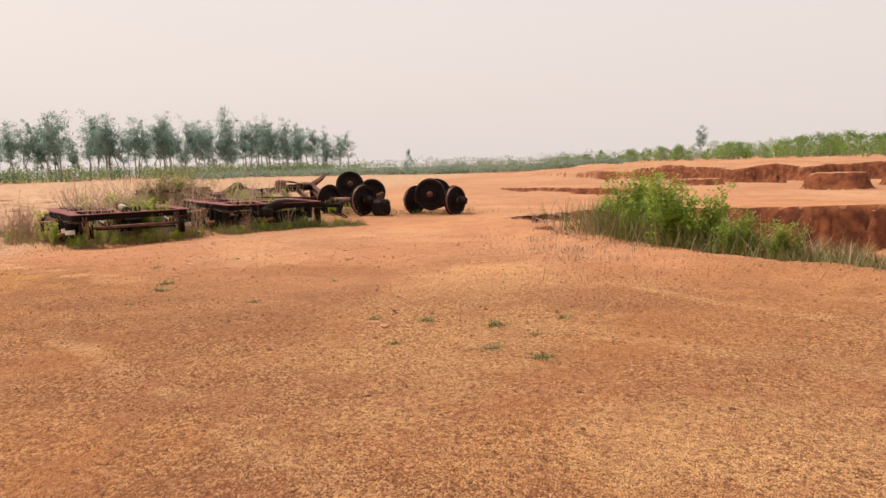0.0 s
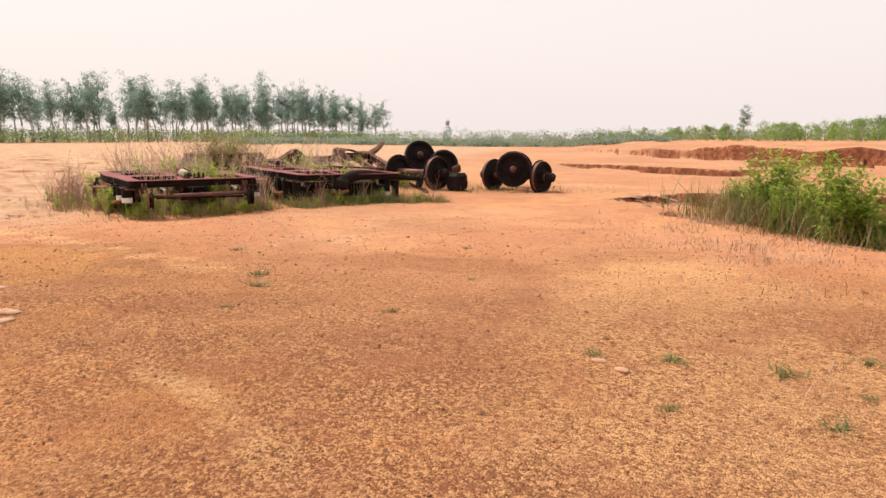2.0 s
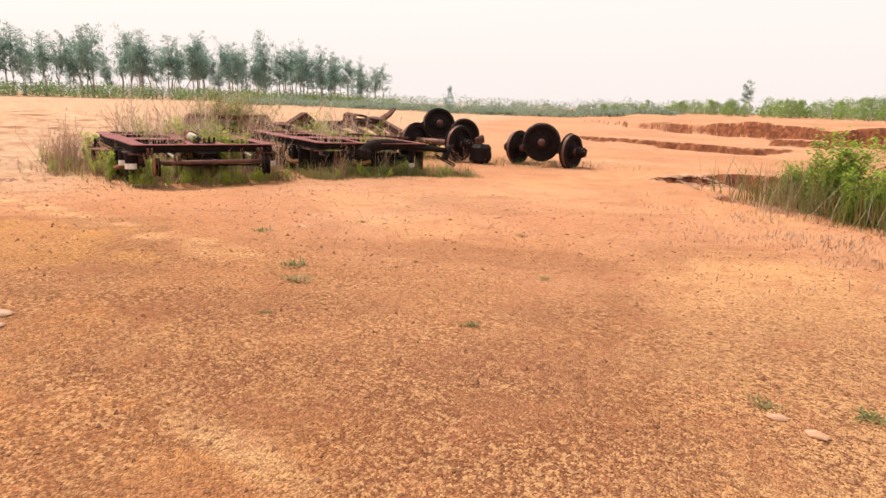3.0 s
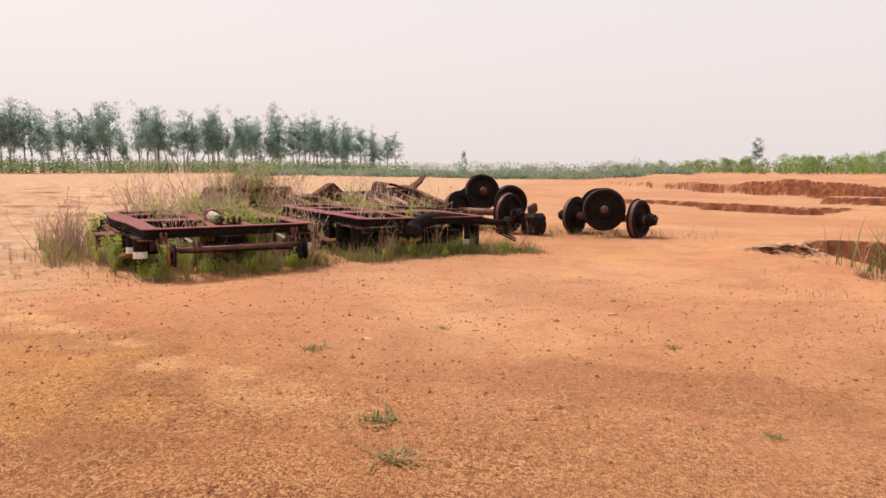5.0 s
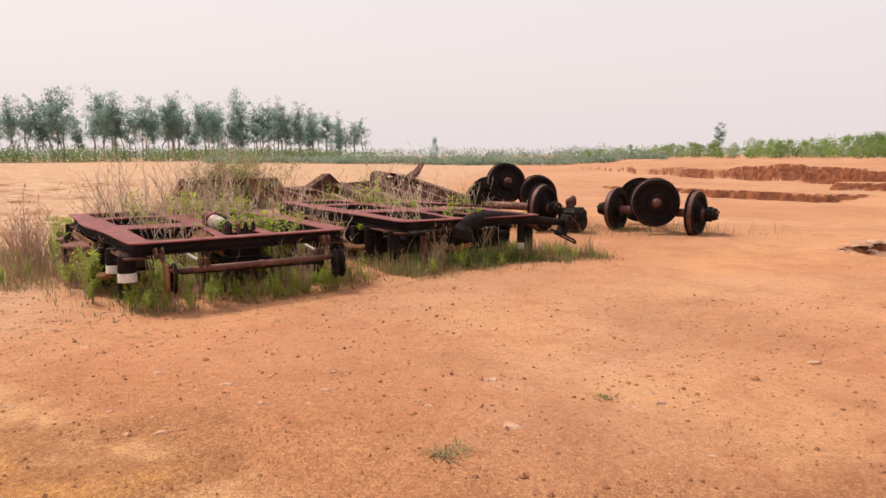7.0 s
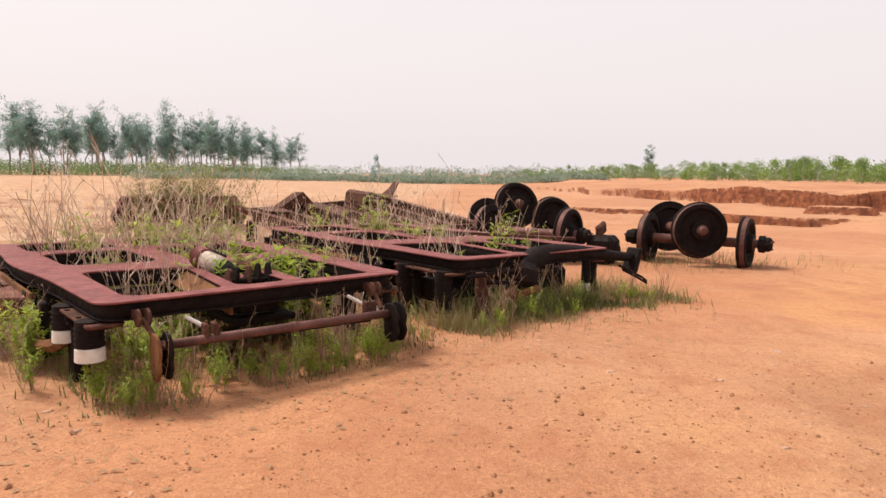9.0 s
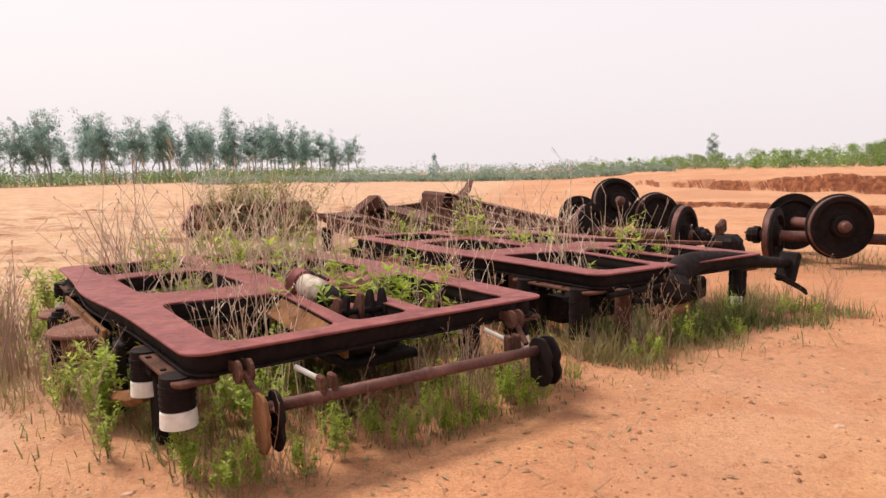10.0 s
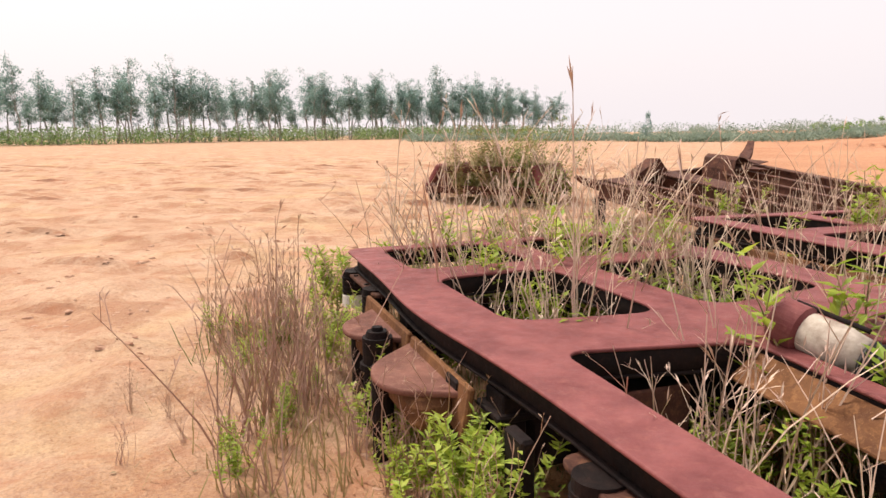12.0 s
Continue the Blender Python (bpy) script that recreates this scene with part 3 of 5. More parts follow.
def brake_gear(m):
    g = thing("brake_rod", "rusty brake cross rod on hangers at the frame's end", "brake rod", m)
    a, b = Vector((0.30, -0.30, 0.37)), Vector((1.95, -0.40, 0.38))
    bm = bmesh.new()
    rod(bm, a, b, 0.030, 0.030, 16)
    mid = a.lerp(b, 0.52)
    rod(bm, mid - Vector((0.025, 0, 0)), mid + Vector((0.025, 0, 0)), 0.036, 0.036, 16)
    part("tube", bm, TREAD, g, "dull red-brown steel tube", smooth=True)
    bm = bmesh.new()
    rod(bm, (0.42, -0.20, 0.33), (1.90, -0.18, 0.30), 0.018, 0.018, 10)
    part("pull_rod", bm, DARK_SHADED, g)
    for p, lean in ((a, 0.12), (b, -0.05)):
        br = None
        for k, du in enumerate((-0.035, 0.035)):
            prof = rounded([(-0.05, -0.20), (0.03, -0.21), (0.085, -0.02), (0.06, 0.07), (-0.04, 0.075), (-0.10, -0.02), (-0.075, -0.07), (-0.10, -0.12)], 0.03)
            me = plate_mesh("shoe_plate", [prof, [(0.015 * math.cos(t * 0.785), -0.12 + 0.03 * math.sin(t * 0.785)) for t in range(8)]], -0.010, 0.010)
            me.transform(Matrix.Translation((p.x + du, p.y - 0.02, p.z)) @ Matrix.Rotation(radians(90), 4, 'Z') @ Matrix.Rotation(radians(90), 4, 'X') @ Matrix.Rotation(lean, 4, 'Z'))
            link_mesh("shoe_plate", me, OCHRE if k == 0 and p is a else DARK_SHADED, g, "ochre rusty brake shoe plate" if k == 0 and p is a else "")
        bm = bmesh.new()
        box(bm, (0.08, 0.05, 0.24), (p.x + 0.005, p.y + 0.055, p.z - 0.08), Matrix.Rotation(lean, 4, 'X'), 0.015)
        part("brake_shoe", bm, DARK_SHADED, g)
    for u, du in ((0.24, 0.04), (1.93, -0.02)):
        y = -0.15
        for s in (-0.028, 0.028):
            bm = bmesh.new()
            rod(bm, (u + s - 0.009, y - 0.035, TOP - 0.10), (u + s + 0.009, y - 0.035, TOP - 0.10), 0.055, 0.055, 16)
            box(bm, (0.016, 0.10, 0.06), (u + s, y + 0.03, TOP - 0.09), None, 0.006)
            part("hanger_lug", bm, DARKRUST, g)
        bm = bmesh.new()
        rod(bm, (u, y - 0.03, TOP - 0.11), (u + du, -0.31, 0.40), 0.018, 0.018, 10)
        part("hanger_link", bm, DARKRUST, g)
    for u in (0.60, 1.80):
        bm = bmesh.new()
        box(bm, (0.03, 0.07, 0.13), (u + 0.03, -0.31, 0.41), bevel=0.01)
        box(bm, (0.03, 0.07, 0.13), (u - 0.03, -0.31, 0.41), bevel=0.01)
        lug = part("clevis", bm, DARKRUST, g)
        bm = bmesh.new()
        rod(bm, (u - 0.10, -0.17, 0.50), (u, -0.27, 0.43), 0.014, 0.014, 10)
        part("pin", bm, WHITE, lug, "white taped pin")
    return g


def motor(m):
    g = thing("brake_cylinder", "cream wrapped cylinder with a rusty cap lying on the frame", "cylinder", m)
    prof = lambda *p: lathe(p, 28)
    part("body", prof((-0.16, 0.07), (-0.14, 0.095), (0.02, 0.10), (0.12, 0.085), (0.13, 0.07)), CREAM, g, "dusty cream wrapped body", True)
    part("cap", prof((-0.30, 0.03), (-0.29, 0.10), (-0.27, 0.112), (-0.16, 0.112), (-0.145, 0.09)), OXIDE, g, "dull red end cap")
    part("boot", prof((0.12, 0.075), (0.14, 0.092), (0.155, 0.078), (0.17, 0.092), (0.185, 0.078), (0.20, 0.088), (0.22, 0.06), (0.225, 0.04)), RUBBER, g, "black ribbed rubber boot")
    part("piston_rod", prof((0.21, 0.022), (0.42, 0.022), (0.44, 0.034), (0.50, 0.034), (0.51, 0.02)), OXIDE, g)
    bm = bmesh.new()
    for x in (-0.06, 0.06):
        box(bm, (0.03, 0.24, 0.10), (x, 0, -0.11))
    box(bm, (0.55, 0.26, 0.03), (0.10, 0, -0.165))
    part("cradle", bm, DARK_SHADED, g)
    bm = bmesh.new()
    rod(bm, (-0.26, 0.07, 0.09), (0.08, 0.06, 0.10), 0.012, 0.012, 8)
    part("pipe", bm, DARK_SHADED, g)
    return g


def lever_stack(m):
    g = thing("brake_lever", "rusty brake levers standing in the frame opening", "lever", m)
    for k, (x, lean) in enumerate(((-0.13, 0.65), (-0.06, 0.5), (0.03, 0.35), (0.12, 0.12), (0.20, -0.05))):
        prof = rounded([(-0.05, -0.24), (0.05, -0.24), (0.055, 0.0), (0.03, 0.10), (-0.015, 0.12), (-0.05, 0.02)], 0.03)
        me = plate_mesh("lever_plate", [prof], -0.011, 0.011)
        me.transform(Matrix.Translation((x, 0.02 * (k % 2), 0)) @ Matrix.Rotation(radians(90), 4, 'Z') @ Matrix.Rotation(radians(90), 4, 'X') @ Matrix.Rotation(lean, 4, 'Z'))
        link_mesh("lever_plate", me, (DARKRUST, DARK_SHADED, DARKRUST, DARK_SHADED, DARK_SHADED)[k], g)
    bm = bmesh.new()
    rod(bm, (-0.2, 0, 0), (0.28, 0, -0.02), 0.02, 0.02, 10)
    part("pivot_pin", bm, DARK_SHADED, g)
    bm = bmesh.new()
    box(bm, (0.34, 0.15, 0.10), (0.02, -0.15, -0.17), bevel=0.02)
    box(bm, (0.5, 0.5, 0.05), (0.05, 0.0, -0.27), bevel=0.01)
    part("bearing_block", bm, DARK_SHADED, g)
    return g


F1 = pose(-7.30, 17.30, 0, 0, 0, 43.5)
F2 = F1 @ pose(3.12, 0.33, 0, 0.4, 0.6, -1.5)
bogie_frame(F1, "red oxide bogie frame overgrown with dry weeds on gravel")
bogie_frame(F2, "dark red bogie frame standing in grass beside another frame", False)
brake_gear(F1)
motor(F1 @ pose(1.14, 0.92, TOP + 0.035, 0, 12, -78) @ Matrix.Diagonal((0.82, 0.82, 0.82, 1)))
lever_stack(F1 @ pose(1.16, 0.42, TOP - 0.03))


def coupler_arm(m):
    """A swan-necked casting laid over the front rail of the second frame, with a wire hook."""
    g = thing("buffer_arm", "heavy black cast arm lying along the frame's front", "arm casting", m)
    path = [(0.78, -0.16, 0.50), (0.95, -0.10, 0.53), (1.15, -0.04, 0.58), (1.4, -0.02, 0.61), (1.75, -0.02, 0.60), (2.1, -0.06, 0.56), (2.45, -0.1, 0.52), (2.68, -0.12, 0.50)]
    part("neck", tube(path, [0.06, 0.105, 0.12, 0.10, 0.078, 0.07, 0.055, 0.05], 7), DARK_SHADED, g, smooth=True)
    bm = bmesh.new()
    box(bm, (0.30, 0.26, 0.26), (0.86, -0.14, 0.43), Matrix.Rotation(0.25, 4, 'Y'), 0.07)
    part("head", bm, DARK_SHADED, g, "black rusty cast head")
    bm = bmesh.new()
    box(bm, (0.34, 0.20, 0.07), (0.82, -0.16, 0.27), Matrix.Rotation(-0.2, 4, 'Y'), 0.02)
    part("wear_plate", bm, OCHRE, g, "pale ochre plate under the head")
    bm = bmesh.new()
    box(bm, (0.07, 0.20, 0.30), (2.70, -0.12, 0.46), Matrix.Rotation(0.35, 4, 'Y'), 0.02)
    part("end_plate", bm, DARK_SHADED, g)
    loop = [(2.40, -0.16, 0.42), (2.6, -0.2, 0.34), (2.78, -0.22, 0.26), (2.84, -0.23, 0.22), (2.80, -0.26, 0.20), (2.62, -0.26, 0.28), (2.42, -0.22, 0.37)]
    part("wire_loop", tube(loop, 0.014, 8), DARK_SHADED, g, "bent steel wire loop")
    for p, q in (((0.1, -0.14, 0.46), (0.74, -0.18, 0.49)), ((0.34, -0.18, 0.40), (0.76, -0.2, 0.36))):
        bm = bmesh.new()
        rod(bm, p, q, 0.022, 0.022, 10)
        part("tie_bar", bm, DARK_SHADED, g)
    spring_pot(g, 1.95, -0.05, 0.16, 0.55, 0.05)
    bm = bmesh.new()
    rod(bm, (0.42, -0.02, 0.0), (0.42, -0.02, 0.46), 0.07, 0.07, 16)
    part("prop", bm, DARKRUST, g, "round rusty prop")
    bm = bmesh.new()
    box(bm, (0.05, 1.5, 0.035), (1.55, 0.75, 0.72), Matrix.Rotation(0.55, 4, 'Z'), 0.006)
    part("slat", bm, DARKRUST, g, "thin rusty flat bar")
    return g


coupler_arm(F2)


# ---- wheelsets ----
def wheelset(centre, direction, radius, label, boxed=(-1, 1)):
    """An axle with two flanged wheels, its middle at centre."""
    d = Vector(direction).normalized()
    m = Matrix.Translation(centre) @ d.to_track_quat('X', 'Z').to_matrix().to_4x4()
    g = thing("wheelset", label, "wheelset", m, "wheelsets")
    e0, e1 = (1.15 if -1 in boxed else 0.98), (1.15 if 1 in boxed else 0.98)
    ax = lathe([(-e0 - 0.01, 0.055), (-e0, 0.065), (-0.92, 0.068), (-0.9, 0.09), (-0.70, 0.092), (-0.66, 0.078), (0.66, 0.078), (0.70, 0.092), (0.9, 0.09), (0.92, 0.068), (e1, 0.065), (e1 + 0.01, 0.055)], 24)
    part("axle", ax, TREAD, g, "brown rusty axle", True)
    r = radius
    for s in (-1, 1):
        prof = [(0.70, r - 0.085), (0.715, r - 0.075), (0.72, r + 0.018), (0.735, r + 0.028), (0.752, r + 0.018), (0.765, r + 0.002),
                (0.84, r - 0.004), (0.855, r - 0.012), (0.858, r - 0.07), (0.835, r - 0.085), (0.80, r - 0.11), (0.785, 0.24), (0.80, 0.16), (0.87, 0.145), (0.875, 0.10),
                ]
        inner = [(0.68, 0.10), (0.69, 0.15), (0.745, 0.17), (0.755, 0.24), (0.765, r - 0.12), (0.72, r - 0.10)]
        w = part("wheel", lathe([(s * x, q) for x, q in inner + prof], 56), DARK_SHADED, g, "black rusty flanged wheel", False)
        ring = lathe([(s * 0.766, r + 0.003), (s * 0.838, r - 0.002), (s * 0.838, r - 0.012), (s * 0.766, r - 0.012)], 56)
        part("tread", ring, TREAD, w, "brown running tread")
        hub = lathe([(s * 0.79, 0.16), (s * 0.80, 0.165), (s * 0.895, 0.150), (s * 0.90, 0.135), (s * 0.90, 0.085), (s * 0.79, 0.085)], 32)
        part("hub", hub, DARK_SHADED, w)
        if s not in boxed:
            continue
        box_bm = lathe([(s * 0.97, 0.07), (s * 0.98, 0.135), (s * 1.06, 0.14), (s * 1.07, 0.115), (s * 1.13, 0.115), (s * 1.15, 0.10), (s * 1.17, 0.06)], 10)
        b = part("axle_box", box_bm, DARK_SHADED, g)
        for k in range(3):
            t = 2.1 * k + 0.5
            bm = bmesh.new()
            rod(bm, (s * 1.15, 0.075 * math.cos(t), 0.075 * math.sin(t)), (s * 1.185, 0.075 * math.cos(t), 0.075 * math.sin(t)), 0.014, 0.014, 6)
            part("bolt", bm, TREAD, b)
    return g


def loose_wheel(x, y, r, facing):
    """A single flanged wheel off its axle, standing on its rim."""
    d = Vector(facing).normalized()
    m = Matrix.Translation((x, y, floor_z(x, y) + r + 0.16)) @ d.to_track_quat('X', 'Z').to_matrix().to_4x4()
    prof = [(-0.09, 0.10), (-0.08, 0.15), (-0.03, 0.17), (-0.02, 0.24), (-0.01, r - 0.12), (-0.06, r - 0.10), (-0.07, r - 0.08), (-0.06, r + 0.018), (-0.04, r + 0.028), (-0.02, r + 0.018),
            (0.0, r), (0.07, r - 0.004), (0.085, r - 0.012), (0.088, r - 0.07), (0.06, r - 0.09), (0.02, r - 0.12), (0.01, 0.24), (0.03, 0.16), (0.09, 0.145), (0.095, 0.10)]
    g = thing("loose_wheel", "black rusty flanged wheel leaning behind a wheelset", "wheel", m)
    part("disc", lathe(prof, 56), DARK_SHADED, g)
    part("tread", lathe([(0.002, r + 0.003), (0.068, r - 0.001), (0.068, r - 0.012), (0.002, r - 0.012)], 56), TREAD, g, "brown running tread")
    return g


def ground_at(x, y, z):
    return (x, y, z + floor_z(x, y))


wheelset(ground_at(-1.39, 24.78, 0.38), (-1.4, 0.9, 0.0), 0.40, "black rusty wheelset half sunk in gravel, another laid across it")
wheelset(ground_at(-1.47, 25.20, 0.545), (-0.04, 1.0, -0.03), 0.425, "black rusty wheelset resting across another axle", ())
wheelset(ground_at(-4.12, 25.17, 0.44), (-0.83, 0.55, 0.0), 0.435, "rusty wheelset on gravel among weeds")
wheelset(ground_at(-4.51, 26.87, 0.64), (0.54, -1.5, 0.38), 0.41, "rusty wheelset leaning on its neighbour", (-1,))
loose_wheel(-3.58, 26.25, 0.40, (0.35, -1.0, 0.10))


def gear_case(x, y, turn):
    """A low cast casing on the axle end beside the wheels."""
    g = thing("gear_case", "black cast gear casing lying against a wheelset", "gear casing", pose(x, y, floor_z(x, y), 0, 0, turn))
    bm = bmesh.new()
    box(bm, (0.46, 0.44, 0.46), (0, 0, 0.23), bevel=0.08)
    part("body", bm, DARK_SHADED, g)
    cover = lathe([(0.20, 0.05), (0.205, 0.14), (0.25, 0.14), (0.27, 0.10), (0.275, 0.04)], 20)
    cover.transform(Matrix.Translation((0, 0, 0.2)))
    part("cover", cover, DARK_SHADED, g)
    bm = bmesh.new()
    box(bm, (0.10, 0.30, 0.20), (-0.06, 0.05, 0.55), Matrix.Rotation(0.25, 4, 'X'), 0.03)
    part("bracket", bm, DARKRUST, g)
    return g


gear_case(-2.92, 24.62, -30)


# ---- wrecks behind ----
def beam(bm, a, b, w, h):
    """An I section from a to b."""
    a, b = Vector(a), Vector(b)
    d = b - a
    m = Matrix.Translation((a + b) / 2) @ d.to_track_quat('X', 'Z').to_matrix().to_4x4()
    for sz, at in (((d.length, w, 0.018), (0, 0, h / 2)), ((d.length, w, 0.018), (0, 0, -h / 2)), ((d.length, 0.016, h), (0, 0, 0))):
        bb = bmesh.new()
        bmesh.ops.create_cube(bb, size=1, matrix=m @ Matrix.Translation(at) @ Matrix.Diagonal((*sz, 1)))
        merge(bm, bb)
    return bm


def buckled_underframe():
    g = thing("wagon_underframe", "buckled rusty wagon underframe with an upturned end", "underframe")
    L, T, R, N = Vector((-9.55, 27.0, 0.56)), Vector((-7.5, 32.0, 0.66)), Vector((-4.9, 25.6, 0.42)), Vector((-7.3, 23.8, 0.40))
    L.z += floor_z(L.x, L.y)
    for a, b, nm in ((L, T, "side_beam"), (T, R, "side_beam"), (R, N, "side_beam"), (N, L, "side_beam")):
        part(nm, beam(bmesh.new(), a, b, 0.16, 0.22), DARKRUST, g)
    for k in range(1, 6):
        f = k / 6
        part("cross_beam", beam(bmesh.new(), L.lerp(T, f), N.lerp(R, f), 0.10, 0.16), DARKRUST, g)
    # broken floor sheets
    rnd = random.Random(4)
    for k in (0, 2, 5):
        f0, f1 = k / 7 + 0.01, (k + 0.92) / 7
        a, b, c, d = L.lerp(T, f0), L.lerp(T, f1), N.lerp(R, f1), N.lerp(R, f0)
        cut = rnd.uniform(0.25, 0.55)
        c, d = b.lerp(c, cut), a.lerp(d, cut + rnd.uniform(-0.12, 0.12))
        bm = bmesh.new()
        up = Vector((0, 0, 0.125))
        lo = [bm.verts.new(p + up + Vector((0, 0, rnd.uniform(0, 0.05)))) for p in (a, b, c, d)]
        hi = [bm.verts.new(v.co + Vector((0, 0, 0.012))) for v in lo]
        bm.faces.new(lo), bm.faces.new(hi)
        for i in range(4):
            bm.faces.new((lo[i], lo[(i + 1) % 4], hi[(i + 1) % 4], hi[i]))
        part("floor_sheet", bm, DARKRUST, g)
    # upturned end: a flat bar bent up, a curled end sheet before it and a torn toe
    bar = [(T + Vector((-0.55, -1.7, 0.16)), 0.26), (T + Vector((-0.25, -0.8, 0.14)), 0.28), (T + Vector((0.0, 0.2, 0.18)), 0.26), (T + Vector((0.10, 0.8, 0.34)), 0.20), (T + Vector((0.16, 1.3, 0.54)), 0.13)]
    bm = bmesh.new()
    rows = []
    for p, w in bar:
        rows.append([bm.verts.new(p + Vector((dx, 0, dz))) for dx, dz in ((-w * 0.5, 0), (w * 0.5, 0), (w * 0.5, -w * 0.45), (-w * 0.5, -w * 0.45))])
    for a, b in zip(rows, rows[1:]):
        for i in range(4):
            bm.faces.new((a[i], a[(i + 1) % 4], b[(i + 1) % 4], b[i]))
    bm.faces.new(rows[0]), bm.faces.new(rows[-1])
    part("upturned_bar", bm, DARKRUST, g, "flat beam end bent upwards")
    bm = bmesh.new()
    curl = [(0.0, -0.24), (0.02, -0.05), (0.06, 0.13), (0.16, 0.19), (0.34, 0.16), (0.55, 0.07), (0.80, 0.02), (1.15, 0.05)]
    rows = []
    for f, h in curl:
        p = Vector((-8.18 + 0.52 * f, 29.7 + 1.5 * f, 0.83 + h))
        rows.append([bm.verts.new(p + q) for q in (Vector((0, 0, 0)), Vector((0.55, -0.35, -0.05)), Vector((0.55, -0.35, -0.065)), Vector((0, 0, -0.015)))])
    for a, b in zip(rows, rows[1:]):
        for i in range(4):
            bm.faces.new((a[i], a[(i + 1) % 4], b[(i + 1) % 4], b[i]))
    bm.faces.new(rows[0]), bm.faces.new(rows[-1])
    part("curled_sheet", bm, DARKRUST, g, "curled rusty end sheet")
    bm = tube([L + Vector((0.25, 0.5, 0.05)), L + Vector((-0.05, 0.1, 0.06)), L + Vector((-0.28, 0.1, 0.12)), L + Vector((-0.42, 0.1, 0.20))], [0.10, 0.09, 0.06, 0.03], 5)
    part("torn_toe", bm, DARKRUST, g, "torn pointed beam end")
    # raised corner plates along the left edge
    for f, w, h in ((0.22, 0.5, 0.32),):
        p = L.lerp(T, f) + Vector((0, 0, 0.10))
        q = L.lerp(T, f + 0.12) + Vector((0, 0, 0.10))
        s = p + Vector((-0.25, -0.35, 0.0))
        bm = bmesh.new()
        tri = [s, q, p + Vector((0.1, 0.1, h))]
        lo = [bm.verts.new(v) for v in tri]
        hi = [bm.verts.new(v + Vector((0.22, -0.06, 0.01))) for v in tri]
        bm.faces.new(lo), bm.faces.new(hi)
        for i in range(3):
            bm.faces.new((lo[i], lo[(i + 1) % 3], hi[(i + 1) % 3], hi[i]))
        part("bent_plate", bm, DARKRUST, g)
    for p in (L, R, N, T, L.lerp(T, 0.5), T.lerp(R, 0.5)):
        z = floor_z(p.x, p.y)
        bm = bmesh.new()
        box(bm, (0.18, 0.18, max(0.1, p.z - z - 0.08)), (p.x, p.y, (p.z + z - 0.14) / 2), bevel=0.02)
        part("leg", bm, DARK_SHADED, g)
    return g


buckled_underframe()


def small_frame():
    g = thing("bolster_frame", "small rusty bolster frame with a bush growing through it", "bolster frame", pose(-12.15, 29.6, floor_z(-12.15, 29.6), 0, 0, -6))
    w, d = 1.30, 0.75
    for sy in (-1, 1):
        bm = bmesh.new()
        box(bm, (2 * w, 0.16, 0.16), (0, sy * d, 0.20), bevel=0.015)
        part("lower_beam", bm, DARKRUST, g)
        bm = bmesh.new()
        box(bm, (2 * w - 0.8, 0.14, 0.12), (0, sy * d, 0.62), bevel=0.015)
        part("upper_beam", bm, DARKRUST, g)
    for sx in (-1, 1):
        prof = rounded([(-d - 0.08, -0.27), (d + 0.08, -0.27), (d - 0.05, 0.27), (-d + 0.05, 0.27)], 0.05)
        me = plate_mesh("end_plate", [prof], -0.05, 0.05, 0.01)
        me.transform(Matrix.Translation((sx * (w - 0.13), 0, 0.44)) @ Matrix.Rotation(-sx * 0.45, 4, 'Y') @ Matrix.Rotation(radians(90), 4, 'Z') @ Matrix.Rotation(radians(90), 4, 'X'))
        link_mesh("end_plate", me, OXIDE, g, "sloping dull red end plate")
        for sy in (-1, 1):
            bm = bmesh.new()
            box(bm, (0.2, 0.2, 0.14), (sx * (w - 0.2), sy * d, 0.06), bevel=0.02)
            part("foot", bm, DARK_SHADED, g)
    return g


small_frame()


# ---- plants ----
class Soup:
    """Gathers triangles and quads for one plant mesh."""

    def __init__(self):
        self.v, self.f = [], []

    def leaf(self, base, tip, width, up=Vector((0, 0, 1))):
        d = tip - base
        side = d.cross(up)
        if side.length < 1e-5:
            side = Vector((1, 0, 0))
        side = side.normalized() * width * 0.5
        mid = base.lerp(tip, 0.45) + up * d.length * 0.08
        n = len(self.v)
        self.v += [base, mid + side, tip, mid - side]
        self.f.append((n, n + 1, n + 2, n + 3))

    def blade(self, base, tip, width, droop):
        d = tip - base
        side = Vector((-d.y, d.x, 0))
        side = (side.normalized() if side.length > 1e-4 else Vector((1, 0, 0))) * width * 0.5
        m = base.lerp(tip, 0.55) + Vector((0, 0, droop))
        n = len(self.v)
        self.v += [base - side, base + side, m + side * 0.8, m - side * 0.8, tip]
        self.f += [(n, n + 1, n + 2, n + 3), (n + 3, n + 2, n + 4)]

    def stalk(self, pts, r0, r1):
        n0 = len(self.v)
        for i, p in enumerate(pts):
            r = r0 + (r1 - r0) * i / (len(pts) - 1)
            for k in range(3):
                self.v.append(p + Vector((r * math.cos(2.094 * k), r * math.sin(2.094 * k), 0)))
        for i in range(len(pts) - 1):
            a = n0 + 3 * i
            for k in range(3):
                self.f.append((a + k, a + (k + 1) % 3, a + 3 + (k + 1) % 3, a + 3 + k))

    def mesh(self, name):
        me = bpy.data.meshes.new(name)
        me.from_pydata([tuple(v) for v in self.v], [], self.f)
        return me


